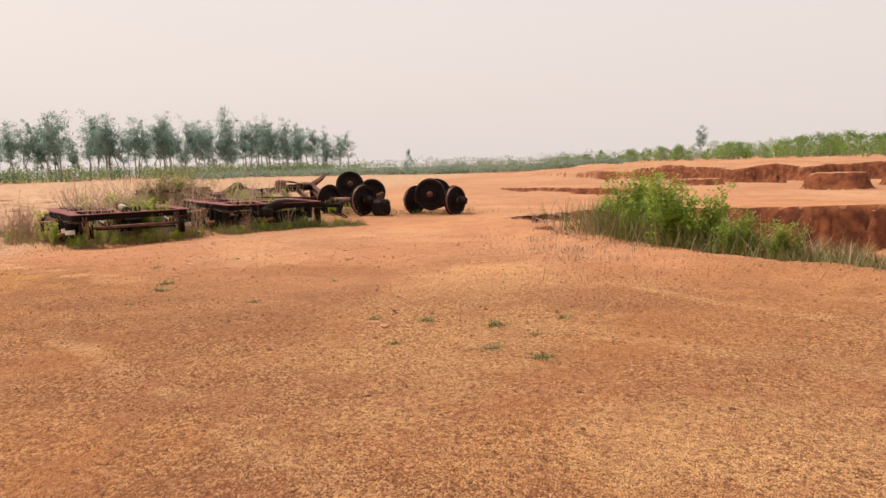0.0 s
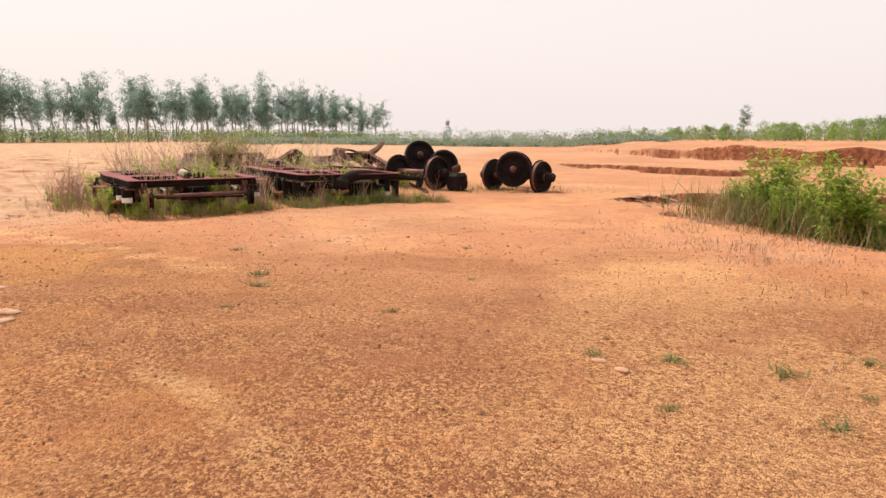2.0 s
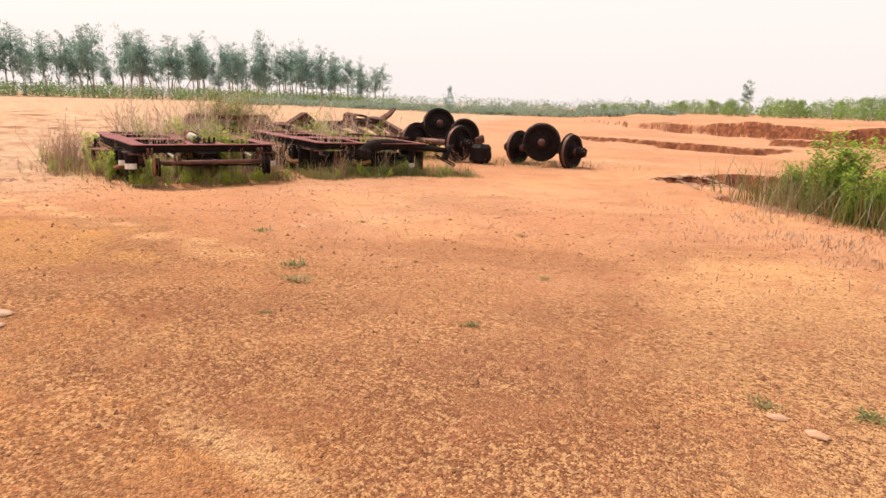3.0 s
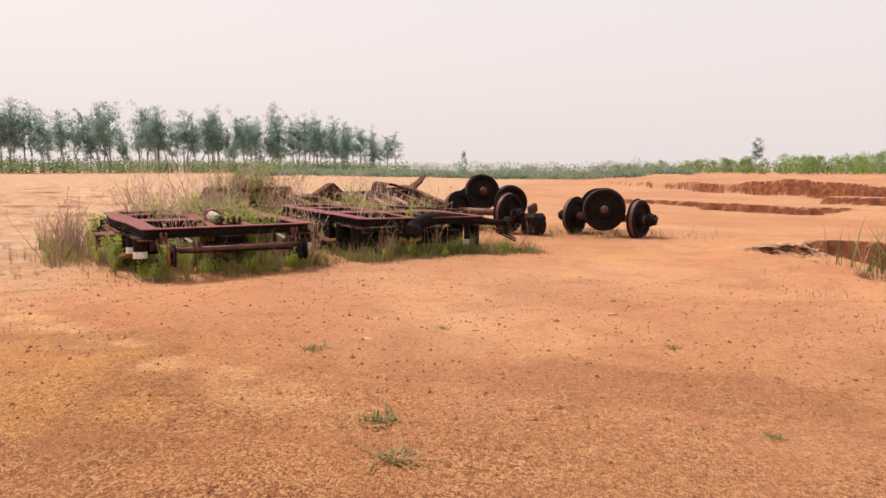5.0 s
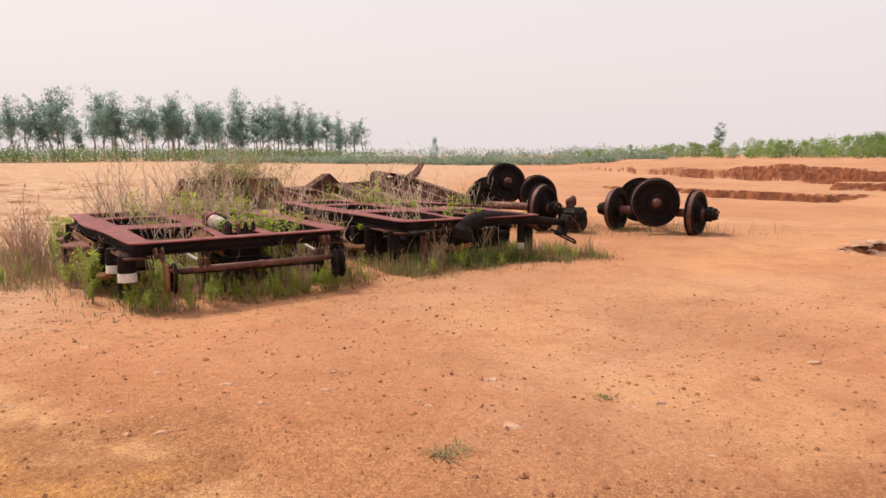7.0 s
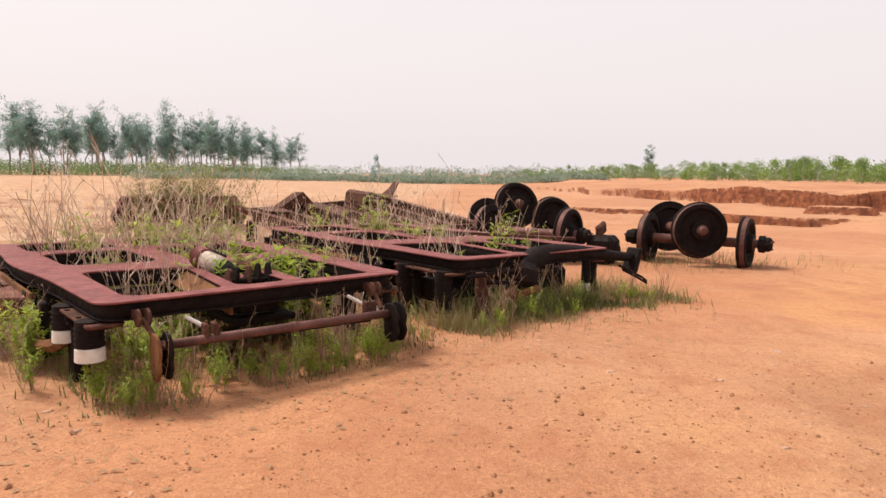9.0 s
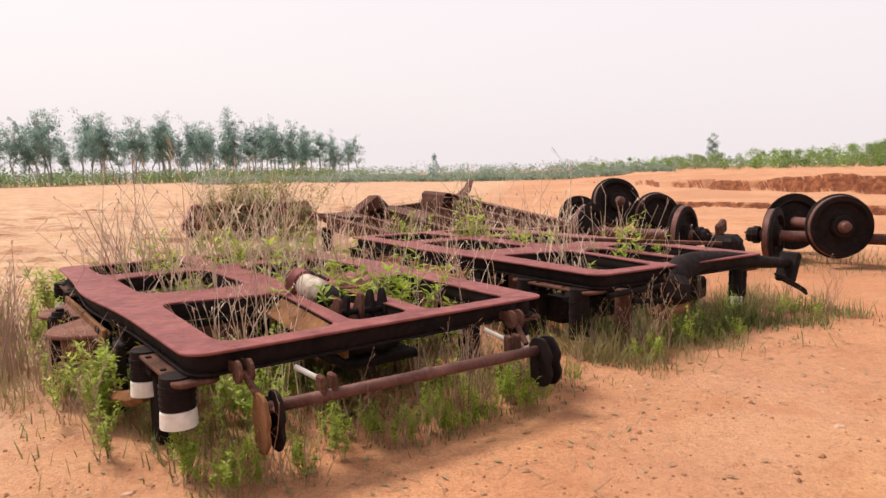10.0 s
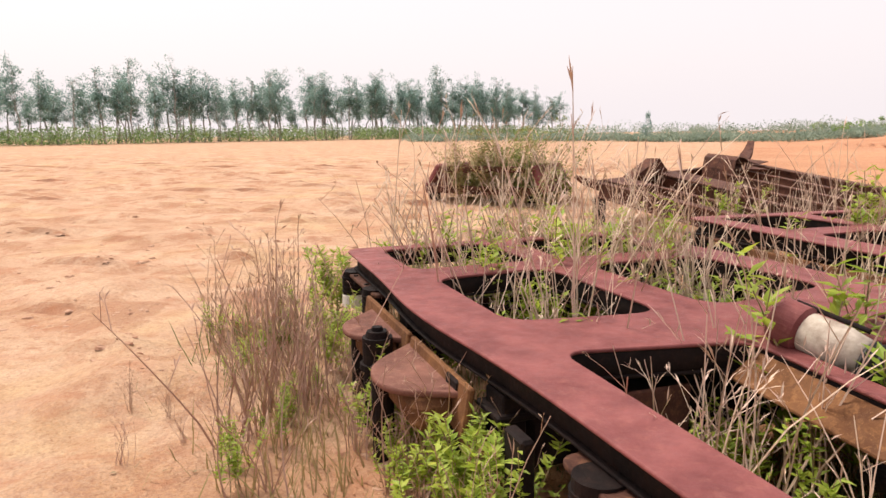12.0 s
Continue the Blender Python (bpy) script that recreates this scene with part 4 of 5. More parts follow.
def bent(rnd, base, height_, lean, n=5):
    a = rnd.uniform(0, 6.283)
    d = Vector((math.cos(a), math.sin(a), 0)) * lean
    c = Vector((rnd.uniform(-1, 1), rnd.uniform(-1, 1), 0)) * height_ * 0.10
    return [base + d * (i / n) ** 1.6 * height_ + c * math.sin(3.1 * i / n) + Vector((0, 0, height_ * i / n * (1 - 0.12 * (i / n) * lean))) for i in range(n + 1)]


def weed(name, s, l, stalk_mat, leaf_mat, leaf_name, label):
    g = thing(name, label[0], "weed", None, label[1])
    tagged(link_mesh("stem", s.mesh("stem"), stalk_mat, g), kind="stuff")
    tagged(link_mesh(leaf_name, l.mesh(leaf_name), leaf_mat, g), kind="stuff")
    return g


def dry_weed(seed, h, stems, mat=None):
    rnd = random.Random(seed)
    s, l = Soup(), Soup()
    for k in range(stems):
        base = Vector((rnd.gauss(0, 0.07), rnd.gauss(0, 0.07), -0.02))
        hh = h * rnd.uniform(0.5, 1.12)
        pts = bent(rnd, base, hh, rnd.uniform(0.05, 0.55))
        s.stalk(pts, rnd.uniform(0.004, 0.008), 0.002)
        for j in range(rnd.randint(1, 4)):
            i = rnd.randint(2, 4)
            p = pts[i].lerp(pts[i + 1], rnd.random())
            q = p + Vector((rnd.uniform(-1, 1), rnd.uniform(-1, 1), rnd.uniform(0.4, 1.3))) * hh * rnd.uniform(0.08, 0.22)
            s.stalk([p, p.lerp(q, 0.5) + Vector((0, 0, 0.01)), q], 0.0026, 0.0012)
            for _ in range(2):
                r = q + Vector((rnd.uniform(-1, 1), rnd.uniform(-1, 1), rnd.uniform(-0.2, 1))) * 0.035
                l.leaf(p.lerp(q, rnd.uniform(0.5, 1)), r, 0.008)
    mat = mat or STRAW
    return weed("dry_weed", s, l, mat, mat, "seed_head", ("dry straw-coloured weed stalks growing through the frame", "dry weeds"))


def leafy_weed(seed, h, stems, size=0.062):
    rnd = random.Random(seed)
    s, l = Soup(), Soup()
    for k in range(stems):
        base = Vector((rnd.gauss(0, 0.07), rnd.gauss(0, 0.07), -0.02))
        hh = h * rnd.uniform(0.5, 1.1)
        pts = bent(rnd, base, hh, rnd.uniform(0.05, 0.5))
        s.stalk(pts, 0.005, 0.0018)
        for j in range(int(30 * h / 0.6) + 8):
            f = rnd.uniform(0.35, 1.0) * 5
            i = min(4, int(f))
            p = pts[i].lerp(pts[i + 1], f - i)
            a = rnd.uniform(0, 6.283)
            q = p + Vector((math.cos(a), math.sin(a), rnd.uniform(-0.2, 0.8))) * size * rnd.uniform(0.5, 1.2)
            l.leaf(p, q, size * rnd.uniform(0.30, 0.5))
    return weed("leafy_weed", s, l, STEM, GREEN, "foliage", ("fresh green leafy weed between dry stalks", "leafy weeds"))


def grass_patch(name, label, places, blade_h, material=None, width=0.006):
    """One sheet of many grass blades at the places (x, y, height factor)."""
    rnd = random.Random(len(places))
    s = Soup()
    zs = height(np.array([p[0] for p in places]), np.array([p[1] for p in places]))
    for (x, y, k), z in zip(places, zs):
        b = Vector((x, y, float(z) - 0.01))
        hh = blade_h * k * rnd.uniform(0.5, 1.2)
        t = b + Vector((rnd.gauss(0, 0.55), rnd.gauss(0, 0.55), 1)) * hh
        s.blade(b, t, width * rnd.uniform(0.7, 1.6), hh * rnd.uniform(0.0, 0.12))
    ob = link_mesh(name, s.mesh(name), material or GRASS)
    return tagged(ob, label, "grass", kind="stuff")


rnd = random.Random(11)


def on_frame(base, u, v):
    p = base @ Vector((u, v, 0))
    return p.x, p.y


def scatter(n, pick):
    out = []
    while len(out) < n:
        p = pick()
        if p:
            out.append(p)
    return out


def rim_pick():
    """Places round and under the two near frames, dense at the edges."""
    base = F1 if rnd.random() < 0.55 else F2
    u, v = rnd.uniform(-0.6, 2.75 if base is F1 else 3.0), rnd.uniform(-0.45, 4.3)
    dens = 1.0 if -0.25 < v < 4.1 and -0.25 < u < 2.4 else 0.55
    if base is F1 and u < -0.05 and v < 1.7:
        dens = 0.12
    x, y = on_frame(base, u, v)
    patch = noise.noise(Vector((x * 1.6, y * 1.6, 0)))
    if v < -0.3:
        dens *= 0.4
    if rnd.random() > dens * (0.55 + 0.9 * patch):
        return None
    return x, y, (0.6 + 0.8 * max(0, patch + 0.4)) * (0.65 if v < -0.05 else 1.0)


grass_patch("grass", "green and straw grass round the bogie frames", scatter(18000, rim_pick), 0.105)


def west_pick():
    u, v = rnd.gauss(-0.68, 0.2), rnd.uniform(1.6, 4.3)
    if u > 0.1:
        return None
    x, y = on_frame(F1, u, v)
    return x, y, 0.7 + rnd.random() * 0.9


grass_patch("grass", "tall straw grass along the frame's side", scatter(600, west_pick), 0.16)


def pit_pick():
    f = rnd.random()
    a, b = Vector((2.5, 20.0)), Vector((6.9, 11.8))
    c = a.lerp(b, f) + Vector((rnd.gauss(0.75, 0.6), rnd.gauss(0.45, 0.5)))
    return c.x, c.y, (0.7 + rnd.random() * 0.9) * (1.15 - 0.9 * f)


grass_patch("grass", "green and straw grass on the pit's edge", scatter(13000, pit_pick), 0.46, width=0.010)


grass_patch("grass", "dry straw stalks among the grass on the pit's edge", scatter(4500, pit_pick), 0.48, BROWNSTALK, 0.007)


def wheel_pick():
    x, y = (rnd.gauss(-1.4, 0.9), rnd.gauss(24.9, 0.55)) if rnd.random() < 0.45 else (rnd.gauss(-4.0, 0.8), rnd.gauss(25.6, 0.7))
    return x, y, 0.5 + rnd.random()


grass_patch("grass", "thin grass under the wheelsets", scatter(1600, wheel_pick), 0.13)


def apron_pick():
    x, y = rnd.gauss(2.2, 0.8), rnd.gauss(17.0, 2.0)
    return (x, y, 0.5 + rnd.random()) if noise.noise(Vector((x * 1.3, y * 1.3, 5))) > -0.05 else None


grass_patch("grass", "sparse dry grass on the gravel", scatter(2600, apron_pick), 0.08, BROWNSTALK)


def arm_pick():
    u, v = rnd.uniform(-0.2, 3.2), rnd.gauss(-0.12, 0.30)
    x, y = on_frame(F2, u, v)
    patch = noise.noise(Vector((x * 2.2, y * 2.2, 3)))
    if rnd.random() > 0.6 + 1.1 * patch:
        return None
    return x, y, (0.35 + rnd.random() ** 2 * 1.1) * (1.0 + 0.6 * patch) * (1.0 if v > -0.35 else 0.55)


grass_patch("grass", "thick olive grass under the cast arm", scatter(7000, arm_pick), 0.21)

# weeds: a few grown plants, then copies turned and scaled
DRY = [dry_weed(20 + i, 0.95, 6) for i in range(5)]
BROWN = [dry_weed(30 + i, 0.85, 9, BROWNSTALK) for i in range(4)]
LEAFY = [leafy_weed(40 + i, 0.62, 7) for i in range(4)]
used = set()


def plant(models, x, y, scale, z=None):
    src = models[rnd.randrange(len(models))]
    s = scale * rnd.uniform(0.8, 1.2)
    m = Matrix.Translation((x, y, floor_z(x, y) if z is None else z)) @ Matrix.Rotation(rnd.uniform(0, 6.283), 4, 'Z')
    if src.name in used:
        ob = copy_thing(src, m)
    else:
        ob, _ = src, used.add(src.name)
        ob.matrix_basis = m
    ob.scale = (s, s, s * rnd.uniform(0.9, 1.15))


def many(models, n, base, us, vs, s0, s1):
    for _ in range(n):
        x, y = on_frame(base, rnd.uniform(*us), rnd.uniform(*vs))
        plant(models, x, y, rnd.uniform(s0, s1))


many(DRY, 10, F1, (0.4, 1.0), (0.3, 1.3), 0.8, 1.1)
many(DRY, 32, F1, (0.4, 2.0), (1.6, 2.8), 0.85, 1.2)
many(DRY, 44, F1, (0.3, 2.1), (2.8, 4.6), 0.95, 1.4)
many(DRY, 12, F1, (1.5, 2.05), (0.2, 1.3), 0.7, 1.0)
many(DRY, 44, F2, (0.3, 2.1), (0.3, 3.8), 0.85, 1.2)
many(DRY, 14, F1, (2.4, 3.0), (0.8, 3.9), 0.7, 0.95)
many(BROWN, 22, F1, (-0.95, -0.4), (1.7, 4.2), 0.5, 0.9)
many(BROWN, 8, F1, (-1.5, -0.9), (0.6, 3.0), 0.2, 0.35)
many(BROWN, 16, F2, (0.0, 3.0), (-0.5, 0.0), 0.3, 0.6)
many(BROWN, 14, F1, (-0.4, -0.12), (0.4, 3.6), 0.4, 0.75)
many(BROWN, 20, F1, (0.1, 2.6), (-0.35, 0.05), 0.3, 0.6)
many(LEAFY, 14, F1, (0.3, 0.95), (0.1, 1.3), 0.5, 0.85)
many(LEAFY, 22, F1, (0.35, 2.05), (1.65, 2.8), 0.7, 1.25)
many(LEAFY, 26, F1, (0.5, 2.3), (2.6, 4.6), 1.0, 1.6)
many(LEAFY, 12, F1, (1.2, 1.75), (0.5, 1.2), 1.1, 1.5)
many(LEAFY, 6, F1, (-0.1, 0.6), (3.95, 4.5), 0.8, 1.2)
many(LEAFY, 24, F2, (0.2, 2.1), (0.3, 3.8), 0.9, 1.4)
many(LEAFY, 13, F1, (-0.95, -0.35), (1.6, 4.2), 0.3, 0.5)
many(LEAFY, 22, F1, (-0.32, -0.08), (0.5, 3.8), 0.4, 0.75)
many(LEAFY, 10, F1, (-0.2, 0.1), (0.8, 1.6), 0.5, 0.75)
many(LEAFY, 50, F1, (0.0, 2.6), (-0.38, 0.15), 0.2, 0.5)
many(LEAFY, 20, F2, (-0.3, 2.8), (-0.55, -0.05), 0.2, 0.45)
for _ in range(26):
    plant(DRY, rnd.uniform(-9.0, -5.4), rnd.uniform(23.4, 26.0), rnd.uniform(0.8, 1.2))
for _ in range(10):
    plant(LEAFY, rnd.uniform(-8.6, -5.2), rnd.uniform(23.4, 25.6), rnd.uniform(0.8, 1.3))
for _ in range(34):
    plant(DRY, rnd.gauss(-12.0, 0.65), rnd.gauss(29.4, 0.4), rnd.uniform(1.1, 1.6))
for _ in range(10):
    plant(LEAFY, rnd.gauss(-12.0, 0.6), rnd.gauss(29.3, 0.4), rnd.uniform(0.8, 1.3))
for _ in range(10):
    plant(LEAFY, rnd.uniform(-4.6, -3.1), rnd.uniform(24.6, 25.8), rnd.uniform(0.6, 0.9))


# pit-side bushes
def bush(seed, h, spread, n_leaf, label, group, mat, leaf=0.085):
    rnd_ = random.Random(seed)
    s, l = Soup(), Soup()
    for k in range(16):
        base = Vector((rnd_.gauss(0, spread * 0.25), rnd_.gauss(0, spread * 0.25), -0.05))
        pts = bent(rnd_, base, h * rnd_.uniform(0.6, 1.1), rnd_.uniform(0.1, 0.75) * spread / h)
        s.stalk(pts, 0.012, 0.003)
        for j in range(n_leaf // 16):
            f = rnd_.uniform(0.2, 1.0) * 5
            i = min(4, int(f))
            p = pts[i].lerp(pts[i + 1], f - i) + Vector((rnd_.gauss(0, 0.06), rnd_.gauss(0, 0.06), rnd_.gauss(0, 0.06))) * h
            a = rnd_.uniform(0, 6.283)
            l.leaf(p, p + Vector((math.cos(a), math.sin(a), rnd_.uniform(-0.4, 0.8))) * leaf * rnd_.uniform(0.6, 1.3), leaf * 0.5)
    g = thing("bush", label, "bush", None, group)
    tagged(link_mesh("stem", s.mesh("stem"), STEM, g), kind="stuff")
    tagged(link_mesh("foliage", l.mesh("foliage"), mat, g), kind="stuff")
    return g


bushes = [bush(60 + i, 1.0, 0.6, 2300, "bright green leafy bush on the pit's edge", "pit bushes", PITLEAF, 0.08) for i in range(3)]
for i, (x, y, s) in enumerate([(3.75, 20.2, 1.45), (4.05, 17.5, 1.3), (4.0, 18.4, 1.0), (3.5, 19.6, 1.2), (3.3, 20.9, 1.0), (4.4, 17.0, 0.95), (3.7, 18.9, 0.9), (4.6, 16.2, 0.75), (3.0, 20.3, 0.7), (5.0, 15.5, 0.6), (3.4, 18.6, 0.6)]):
    m = pose(x, y, floor_z(x, y) - 0.02, 0, 0, 40 * i)
    ob = bushes[i] if i < 3 else copy_thing(bushes[i % 3], m)
    ob.matrix_basis = m
    ob.scale = (s, s, s)
olive = [bush(70 + i, 1.5, 1.5, 3400, "olive bush growing through a rusty bolster frame", "frame bushes", OLIVE, 0.075) for i in range(2)]
for i, (x, y, s) in enumerate([(-12.1, 29.4, 1.12), (-11.7, 29.2, 0.95), (-12.5, 29.2, 0.85), (-11.4, 29.4, 0.7)]):
    m = pose(x, y, floor_z(x, y) - 0.02, 0, 0, 70 * i)
    ob = olive[i] if i < 2 else copy_thing(olive[i % 2], m)
    ob.matrix_basis = m
    ob.scale = (s, s, s)
for _ in range(34):
    f = rnd.random()
    plant(DRY, 2.5 + 4.6 * f + rnd.gauss(0.5, 0.35), 20.0 - 8.2 * f + rnd.gauss(0.3, 0.35), rnd.uniform(0.45, 0.8))


# small tufts on the open gravel
def tuft(seed):
    rnd_ = random.Random(seed)
    s = Soup()
    for k in range(46):
        b = Vector((rnd_.gauss(0, 0.045), rnd_.gauss(0, 0.03), 0))
        s.blade(b, b + Vector((rnd_.gauss(0, 0.05), rnd_.gauss(0, 0.05), rnd_.uniform(0.02, 0.075))), 0.009, 0.006)
    return link_mesh("grass_tuft", s.mesh("grass_tuft"), GRASS)


tufts = [tuft(80 + i) for i in range(3)]
TUFTS = [(0.67, 11.12, 1.0), (1.27, 11.03, 1.15), (1.85, 11.37, 0.8), (0.22, 11.13, 0.8), (0.55, 10.35, 0.7), (1.30, 10.3, 0.9), (1.60, 10.75, 0.6), (1.65, 10.05, 1.0),
         (-3.0, 13.23, 1.3), (-3.92, 14.59, 1.2), (-2.62, 11.9, 0.6), (-2.75, 12.75, 1.4), (-1.3, 12.0, 0.7), (-0.9, 13.5, 0.6), (-3.1, 15.5, 0.7), (-6.6, 12.6, 0.5), (-1.2, 15.2, 0.9)]
for i, (x, y, s) in enumerate(TUFTS):
    m = pose(x, y, floor_z(x, y) - 0.004, 0, 0, 50 * i)
    ob = tufts[i] if i < 3 else copy_thing(tufts[i % 3], m)
    ob.matrix_basis = m
    ob.scale = (s, s, 0.6 * s)
    tagged(ob, "small low grass tuft on red gravel", "grass tuft", "gravel tufts")


# ---- trees ----
def leaf_clump(l, rnd_, o, rad, n, size, flat=0.8):
    """A ragged clump of leaves round o."""
    for j in range(n):
        d = Vector((rnd_.gauss(0, 1), rnd_.gauss(0, 1), rnd_.gauss(0, flat)))
        d *= rad * rnd_.random() ** 0.45 / max(d.length, 0.1) * 1.2
        e = o + d
        l.leaf(e, e + Vector((rnd_.uniform(-1, 1), rnd_.uniform(-1, 1), rnd_.uniform(-1.2, 0.5))) * size, size * 0.55)


def gum_tree(seed, h):
    rnd_ = random.Random(seed)
    g = thing("eucalyptus_tree", "slender eucalyptus with a thin bare trunk and open crown", "tree", None, "plantation trees")
    lean = Vector((rnd_.uniform(-0.08, 0.08), rnd_.uniform(-0.08, 0.08), 1))
    pts = [lean * (h * 0.95 * i / 7) + Vector((rnd_.gauss(0, 0.16), rnd_.gauss(0, 0.16), 0)) * (i > 0) for i in range(8)]
    bm = tube([p - Vector((0, 0, 0.3)) if i == 0 else p for i, p in enumerate(pts)], [0.15 * (1 - 0.85 * i / 7) for i in range(8)], 6)
    part("trunk", bm, BARK, g)
    l = Soup()
    bm = bmesh.new()
    low = rnd_.uniform(0.30, 0.44)
    for k in range(24):
        f = low + (1.0 - low) * (k + rnd_.random()) / 24
        i = min(6, int(f * 7))
        p = pts[i].lerp(pts[i + 1], f * 7 - i)
        a = rnd_.uniform(0, 6.283)
        ln = h * rnd_.uniform(0.06, 0.22) * (1.1 - f * 0.6)
        q = p + Vector((math.cos(a) * ln, math.sin(a) * ln, ln * rnd_.uniform(0.4, 1.3)))
        rod(bm, p, q, 0.04, 0.01, 4, False)
        thick = f < 0.80 and rnd_.random() < 0.85
        # full clumps low in the crown, thin see-through sprays at the top
        leaf_clump(l, rnd_, q, h * (rnd_.uniform(0.05, 0.10) if thick else rnd_.uniform(0.03, 0.06)), rnd_.randint(55, 95) if thick else rnd_.randint(16, 34), 0.30)
        leaf_clump(l, rnd_, p.lerp(q, 0.55), h * rnd_.uniform(0.03, 0.06), 40 if thick else 10, 0.28)
    part("limb", bm, BARK, g)
    link_mesh("crown", l.mesh("crown"), HAZED_GUM, g, "hanging leaves, grey-green lightened to stand for haze")
    return g


def round_tree(seed, h, label, name, group, mat, n=32, leaf=0.30):
    rnd_ = random.Random(seed)
    g = thing(name, label, "tree", None, group)
    part("trunk", tube([(0, 0, -0.2), (0.05, 0, h * 0.3), (0, 0.1, h * 0.6), (0.1, 0, h * 0.9)], [0.1, 0.08, 0.05, 0.02], 6), BARK, g)
    l = Soup()
    for k in range(n):
        f = rnd_.uniform(0.08, 0.95)
        a = rnd_.uniform(0, 6.283)
        rr = h * 0.42 * math.sin(3.14 * (f * 0.8 + 0.15)) * rnd_.uniform(0.3, 1.1)
        o = Vector((math.cos(a) * rr, math.sin(a) * rr, h * f))
        rad = h * rnd_.uniform(0.09, 0.15)
        for j in range(38):
            d = Vector((rnd_.gauss(0, 1), rnd_.gauss(0, 1), rnd_.gauss(0, 0.9)))
            d *= rad * rnd_.random() ** 0.35 / max(d.length, 0.1) * 1.2
            e = o + d
            l.leaf(e, e + Vector((rnd_.uniform(-1, 1), rnd_.uniform(-1, 1), rnd_.uniform(-0.7, 0.8))) * leaf, leaf * 0.55)
    link_mesh("crown", l.mesh("crown"), mat, g)
    return g


def place(models, i, x, y, s, turn, wide=1.0):
    m = pose(x, y, floor_z(x, y), 0, 0, turn)
    if i < len(models):
        ob = models[i]
        ob.matrix_basis = m
    else:
        ob = copy_thing(models[i % len(models)], m)
    ob.scale = (s * wide, s * wide, s)
    return ob


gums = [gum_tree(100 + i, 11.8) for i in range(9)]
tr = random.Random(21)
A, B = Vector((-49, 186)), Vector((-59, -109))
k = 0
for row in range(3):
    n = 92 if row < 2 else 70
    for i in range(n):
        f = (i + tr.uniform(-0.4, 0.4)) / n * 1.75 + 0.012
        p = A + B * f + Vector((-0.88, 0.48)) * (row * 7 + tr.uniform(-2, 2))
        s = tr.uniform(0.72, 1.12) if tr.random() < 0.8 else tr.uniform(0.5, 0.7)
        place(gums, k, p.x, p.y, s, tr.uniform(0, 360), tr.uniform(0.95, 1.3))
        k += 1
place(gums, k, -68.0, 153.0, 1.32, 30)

shrubs = [round_tree(140 + i, 3.4, "young green scrub tree at the field's edge", "scrub_tree", "scrub trees", SCRUB if i % 3 else CROP, 26, 0.22) for i in range(6)]
k = 0
rest = []
for i in range(620):
    a = radians(2 + 66 * tr.random() ** 0.75)
    r = tr.uniform(125, 190) * (1.0 - 0.30 * min(1, a / 0.9)) + (60 if i % 3 == 0 else 0)
    x, y = -2 + r * math.sin(a), 8 + r * math.cos(a)
    tall = tr.uniform(0.55, 1.05) * (0.45 + 0.65 * min(1, a / 0.42)) * r / 120
    if i % 3 == 0 or i >= 440:
        rest.append((x, y, 3.3 * tall, 2.4 * tall))
        continue
    place(shrubs, k, x, y, tall, tr.uniform(0, 360), tr.uniform(0.8, 1.25))
    k += 1

lone = [round_tree(160, 5.6, "slim lone tree on the horizon", "lone_tree", "", HAZED_GUM, 40, 0.40), gum_tree(171, 9.0)]
lone[0].matrix_basis = pose(-20.7, 119.8, floor_z(-20.7, 119.8), 0, 0, 20)
lone[0].scale = (0.32, 0.32, 0.72)
lone[1].matrix_basis = pose(71, 323.8, floor_z(71, 323.8), 0, 0, 0)
lone[1].scale = (1.6, 1.6, 1.62)
tagged(lone[1], "single tall tree rising above the scrub", "tree")


def wood_band(name, label, material, items, leaf):
    """Far woods: many leaf clumps in one mesh; items are (x, y, height, width)."""
    s = Soup()
    r = random.Random(7)
    for x, y, h, w in items:
        z = floor_z(x, y)
        for j in range(64):
            a = r.uniform(0, 6.283)
            q = w * 0.5 * r.random() ** 0.5
            f = r.random()
            e = Vector((x + q * math.cos(a), y + q * math.sin(a), z + h * f * (1 - 0.35 * (q / w))))
            s.leaf(e, e + Vector((r.uniform(-1, 1), r.uniform(-1, 1), r.uniform(-0.3, 1))) * leaf, leaf * 0.7)
    return tagged(link_mesh(name, s.mesh(name), material), label, "woods", kind="stuff")


hedge = []
for i in range(850):
    a = radians(tr.uniform(-27, 9))
    r_ = 100 + 75 * tr.random() ** 1.3
    hedge.append((-3 + r_ * math.sin(a), 10 + r_ * math.cos(a), tr.uniform(0.4, 1.0) * (2.2 if tr.random() < 0.05 else 1), tr.uniform(2.5, 5)))
wood_band("low_growth", "low green growth across the far field, paled to stand for haze", HAZED_WOOD, hedge, 0.42)
wood_band("scrub", "low young green scrub along the far field", SCRUB, rest, 0.45)
items = []
for i in range(900):
    a = radians(tr.uniform(-66, 66))
    r_ = tr.uniform(330, 470)
    items.append((-3 + r_ * math.sin(a), 10 + r_ * math.cos(a), tr.uniform(2.5, 6.5) * (1.5 if tr.random() < 0.06 else 1), tr.uniform(5, 9)))
wood_band("far_woods", "low green woods along the horizon, paled to stand for haze", HAZED_WOOD, items, 0.85)
items = []
for i in range(900):
    f = tr.uniform(0.0, 1.8)
    p = A + B * f + Vector((0.88, -0.48)) * tr.uniform(-22, 14)
    items.append((p.x, p.y, tr.uniform(1.6, 3.2), 4.0))
wood_band("crop_strip", "strip of green crops below the eucalyptus row", CROP, items, 0.36)


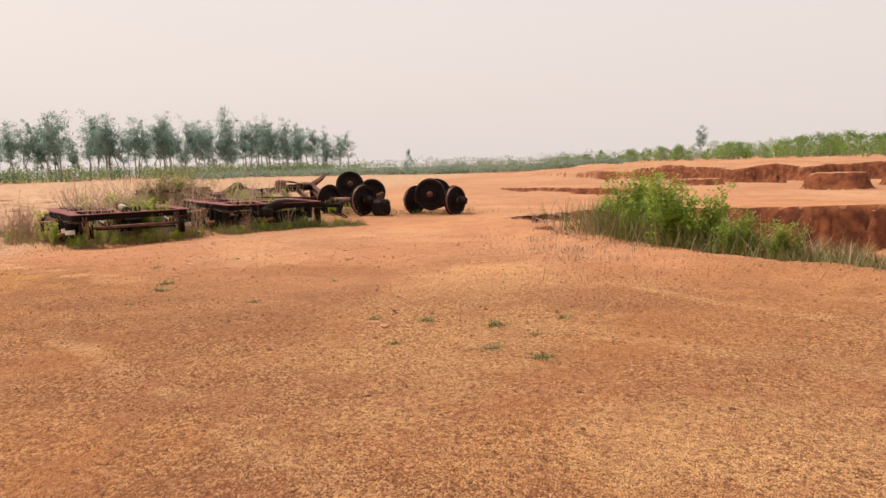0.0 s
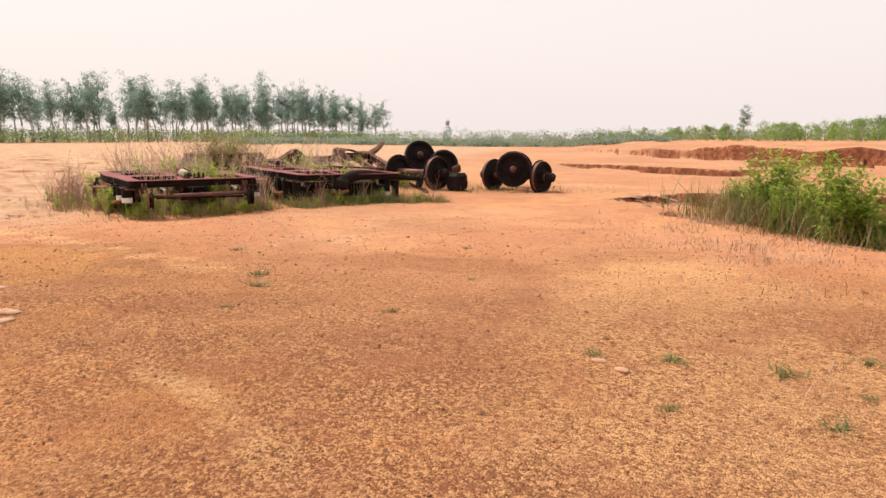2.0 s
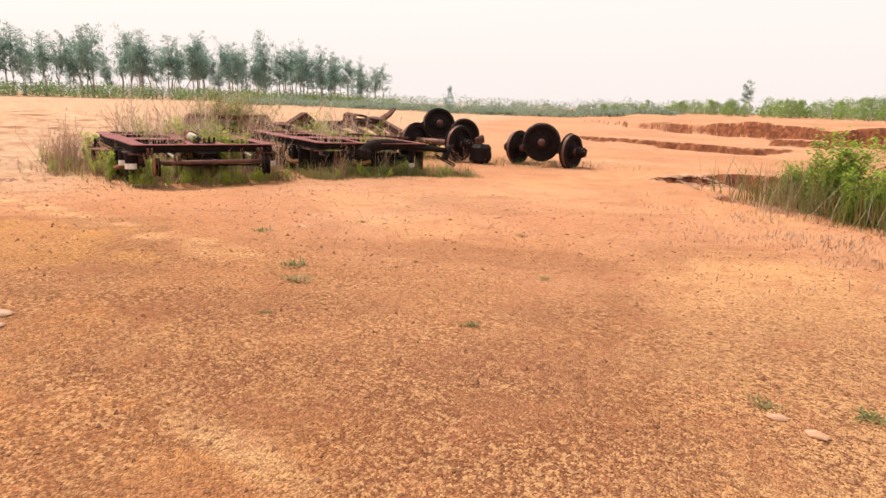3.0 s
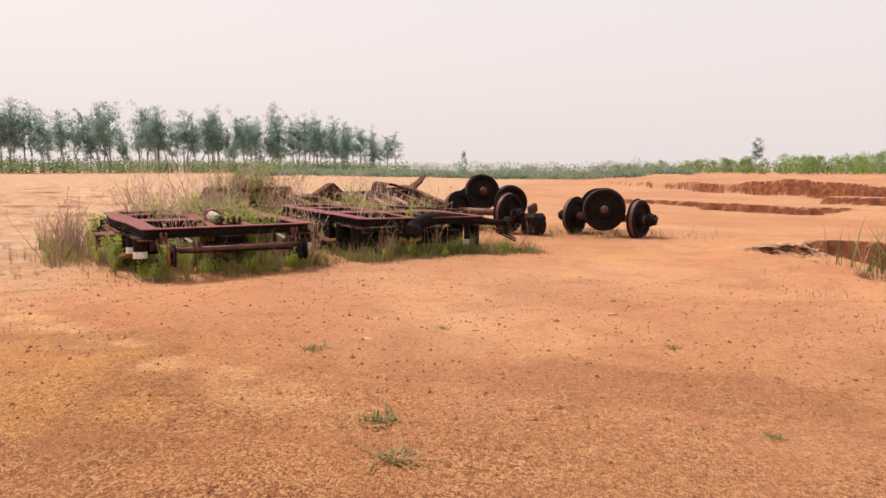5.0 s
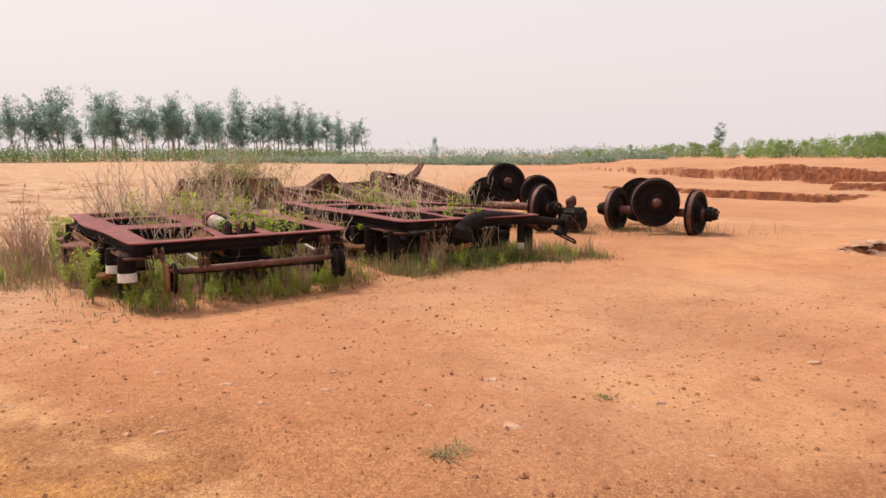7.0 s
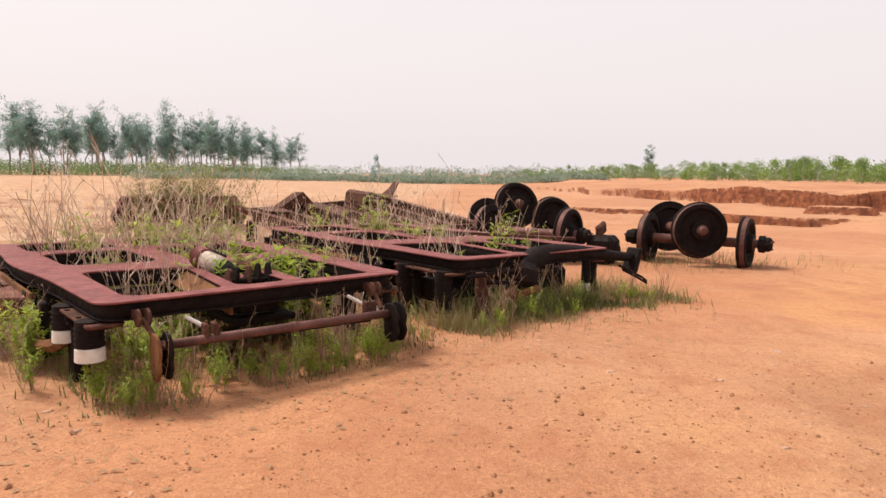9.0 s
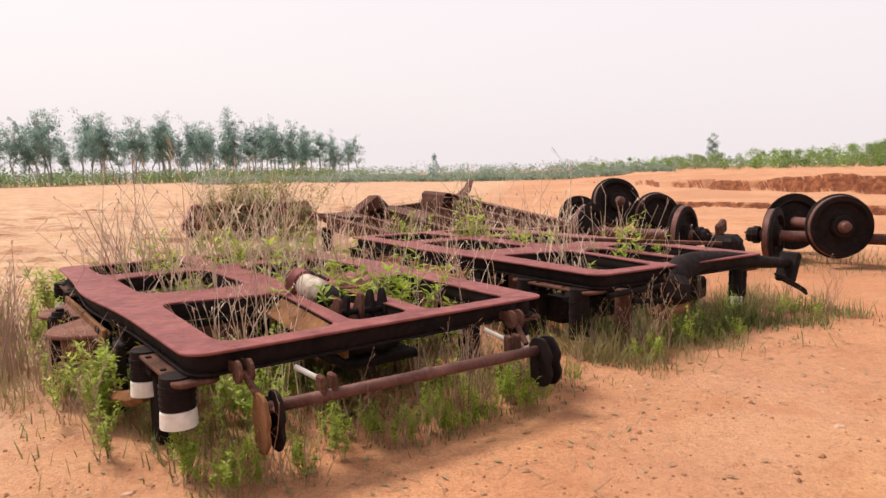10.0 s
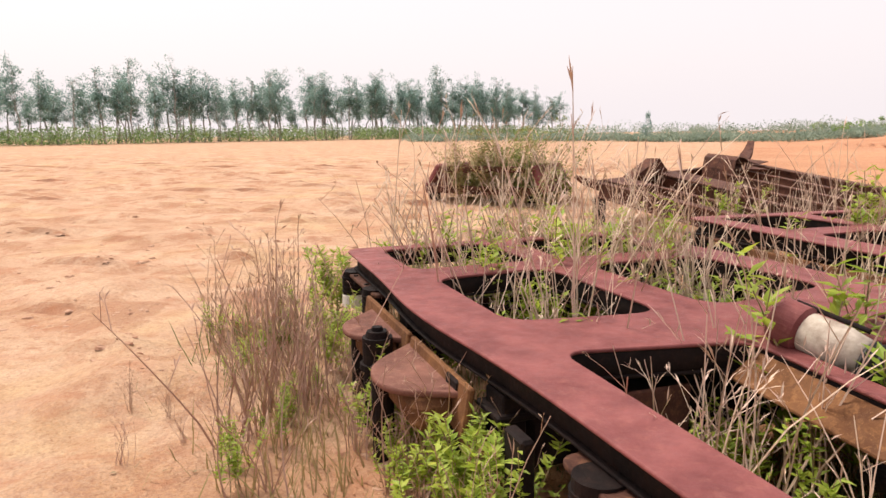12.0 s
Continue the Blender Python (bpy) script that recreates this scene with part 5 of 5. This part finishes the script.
# ---- pebbles on the near gravel ----
def pebbles():
    r = np.random.RandomState(5)
    n = 30000
    x, y = r.uniform(-9, 7, n), 6 + 13 * r.beta(1.0, 1.4, n)
    z = height(x, y)
    s = r.gamma(2.0, 0.0021, n) + 0.0035
    ico = np.array([(1, 0, 0), (-1, 0, 0), (0, 1, 0), (0, -1, 0), (0, 0, 0.7), (0, 0, -0.7)], float)
    tri = np.array([(0, 2, 4), (2, 1, 4), (1, 3, 4), (3, 0, 4), (2, 0, 5), (1, 2, 5), (3, 1, 5), (0, 3, 5)])
    v = (ico[None] * (s[:, None, None] * r.uniform(0.6, 1.4, (n, 6, 1)))) + np.stack([x, y, z + s * 0.2], -1)[:, None]
    f = tri[None] + (np.arange(n) * 6)[:, None, None]
    me = bpy.data.meshes.new("pebbles")
    me.from_pydata(v.reshape(-1, 3).tolist(), [], f.reshape(-1, 3).tolist())
    tagged(link_mesh("pebbles", me, STONE), "loose laterite pebbles on the red ground", "pebbles", kind="stuff")


pebbles()


def clods():
    """Flat broken pieces of crust on the pale ground and round the frames."""
    r = np.random.RandomState(9)
    x = np.concatenate([r.uniform(-19, -8.2, 6000), r.uniform(-9, -2.5, 400)])
    y = np.concatenate([17 + 22 * r.beta(1.0, 1.8, 6000), r.uniform(14.5, 20, 400)])
    keep = lattice(x * 0.7, y * 1.1, 12) + 0.5 * lattice(x * 2, y * 3, 13) > -0.12
    near = inside_gap(x, y, [tuple(F1 @ Vector(p))[:2] for p in ((-0.1, -0.1, 0), (5.6, 0.1, 0), (5.6, 4.2, 0), (-0.1, 4.0, 0))])
    keep &= near < 0.0
    x, y = x[keep], y[keep]
    n = len(x)
    s = r.gamma(1.2, 0.011, n) + 0.005
    f_ = r.random_sample(420)
    bx = np.where(f_ < 0.6, 0.8 + 3.0 * f_, -10.6 + 3.5 * (f_ - 0.6)) + r.normal(0, 0.10, 420)
    by = np.where(f_ < 0.6, 22.0 + 2.8 * f_, 16.6 + 0.8 * (f_ - 0.6)) + r.normal(0, 0.14, 420)
    x, y, s = np.concatenate([x, bx]), np.concatenate([y, by]), np.concatenate([s, r.gamma(1.6, 0.022, 420) + 0.02])
    n, z = len(x), height(x, y)
    a = np.linspace(0, 2 * np.pi, 6, endpoint=False)
    ring = np.stack([np.cos(a), np.sin(a), np.zeros(6)], -1)[None] * (s[:, None, None] * r.uniform(0.5, 1.6, (n, 6, 1)))
    turn = r.uniform(0.5, 1.0, n)
    ring[:, :, 1] *= turn[:, None]
    top = ring * 0.7
    top[:, :, 2] += s[:, None] * r.uniform(0.1, 0.4, (n, 6))
    base = np.stack([x, y, z - 0.003], -1)[:, None]
    v = np.concatenate([ring + base, top + base], 1)
    f = [[*(6 + i for i in range(6))]] + [[i, (i + 1) % 6, 6 + (i + 1) % 6, 6 + i] for i in range(6)]
    faces = [[q + 12 * k for q in g] for k in range(n) for g in f]
    me = bpy.data.meshes.new("clods")
    me.from_pydata(v.reshape(-1, 3).tolist(), [], faces)
    tagged(link_mesh("clods", me, CRUST), "broken crusts of dry red soil", "clods", kind="stuff")


clods()


def flat_stone(x, y, size, turn):
    r = random.Random(int(x * 100))
    bm = bmesh.new()
    bmesh.ops.create_icosphere(bm, subdivisions=2, radius=1)
    for v in bm.verts:
        k = 1 + 0.18 * noise.noise(v.co * 1.7 + Vector((x, y, 0)))
        v.co = Vector((v.co.x * size * k, v.co.y * size * 0.6 * k, v.co.z * size * 0.22 * k))
    me = bpy.data.meshes.new("stone")
    bm.to_mesh(me)
    bm.free()
    ob = link_mesh("stone", me, CRUST)
    ob.matrix_basis = pose(x, y, floor_z(x, y) + size * 0.08, r.uniform(-6, 6), r.uniform(-6, 6), turn)
    tagged(ob, "flat pale laterite stone lying on gravel", "stone", "loose stones")


for q in ((-4.23, 11.41, 0.13, 20), (-4.02, 11.2, 0.08, 70), (0.24, 11.0, 0.05, 10), (0.36, 10.86, 0.06, 120), (-5.0, 12.2, 0.07, 45), (-1.6, 16.4, 0.05, 5)):
    flat_stone(*q)


def litter():
    """Dead stalks and leaves lying on the soil round the frames."""
    r = random.Random(31)
    s = Soup()
    for _ in range(900):
        x, y = on_frame(F1, r.uniform(-1.4, 5.8), r.gauss(-0.5, 0.5) if r.random() < 0.6 else r.uniform(-0.6, 4.2))
        z = floor_z(x, y) + 0.006
        a, ln = r.uniform(0, 6.283), r.uniform(0.03, 0.2)
        p = Vector((x, y, z))
        q = p + Vector((math.cos(a) * ln, math.sin(a) * ln, r.uniform(0, 0.02)))
        if r.random() < 0.5:
            s.stalk([p, p.lerp(q, 0.5) + Vector((0.01, 0.01, 0.008)), q], 0.003, 0.0015)
        else:
            s.leaf(p, p.lerp(q, 0.4), 0.02)
    tagged(link_mesh("litter", s.mesh("litter"), STEM), "dead stalks and leaves lying on the soil", "plant litter", kind="stuff")


litter()
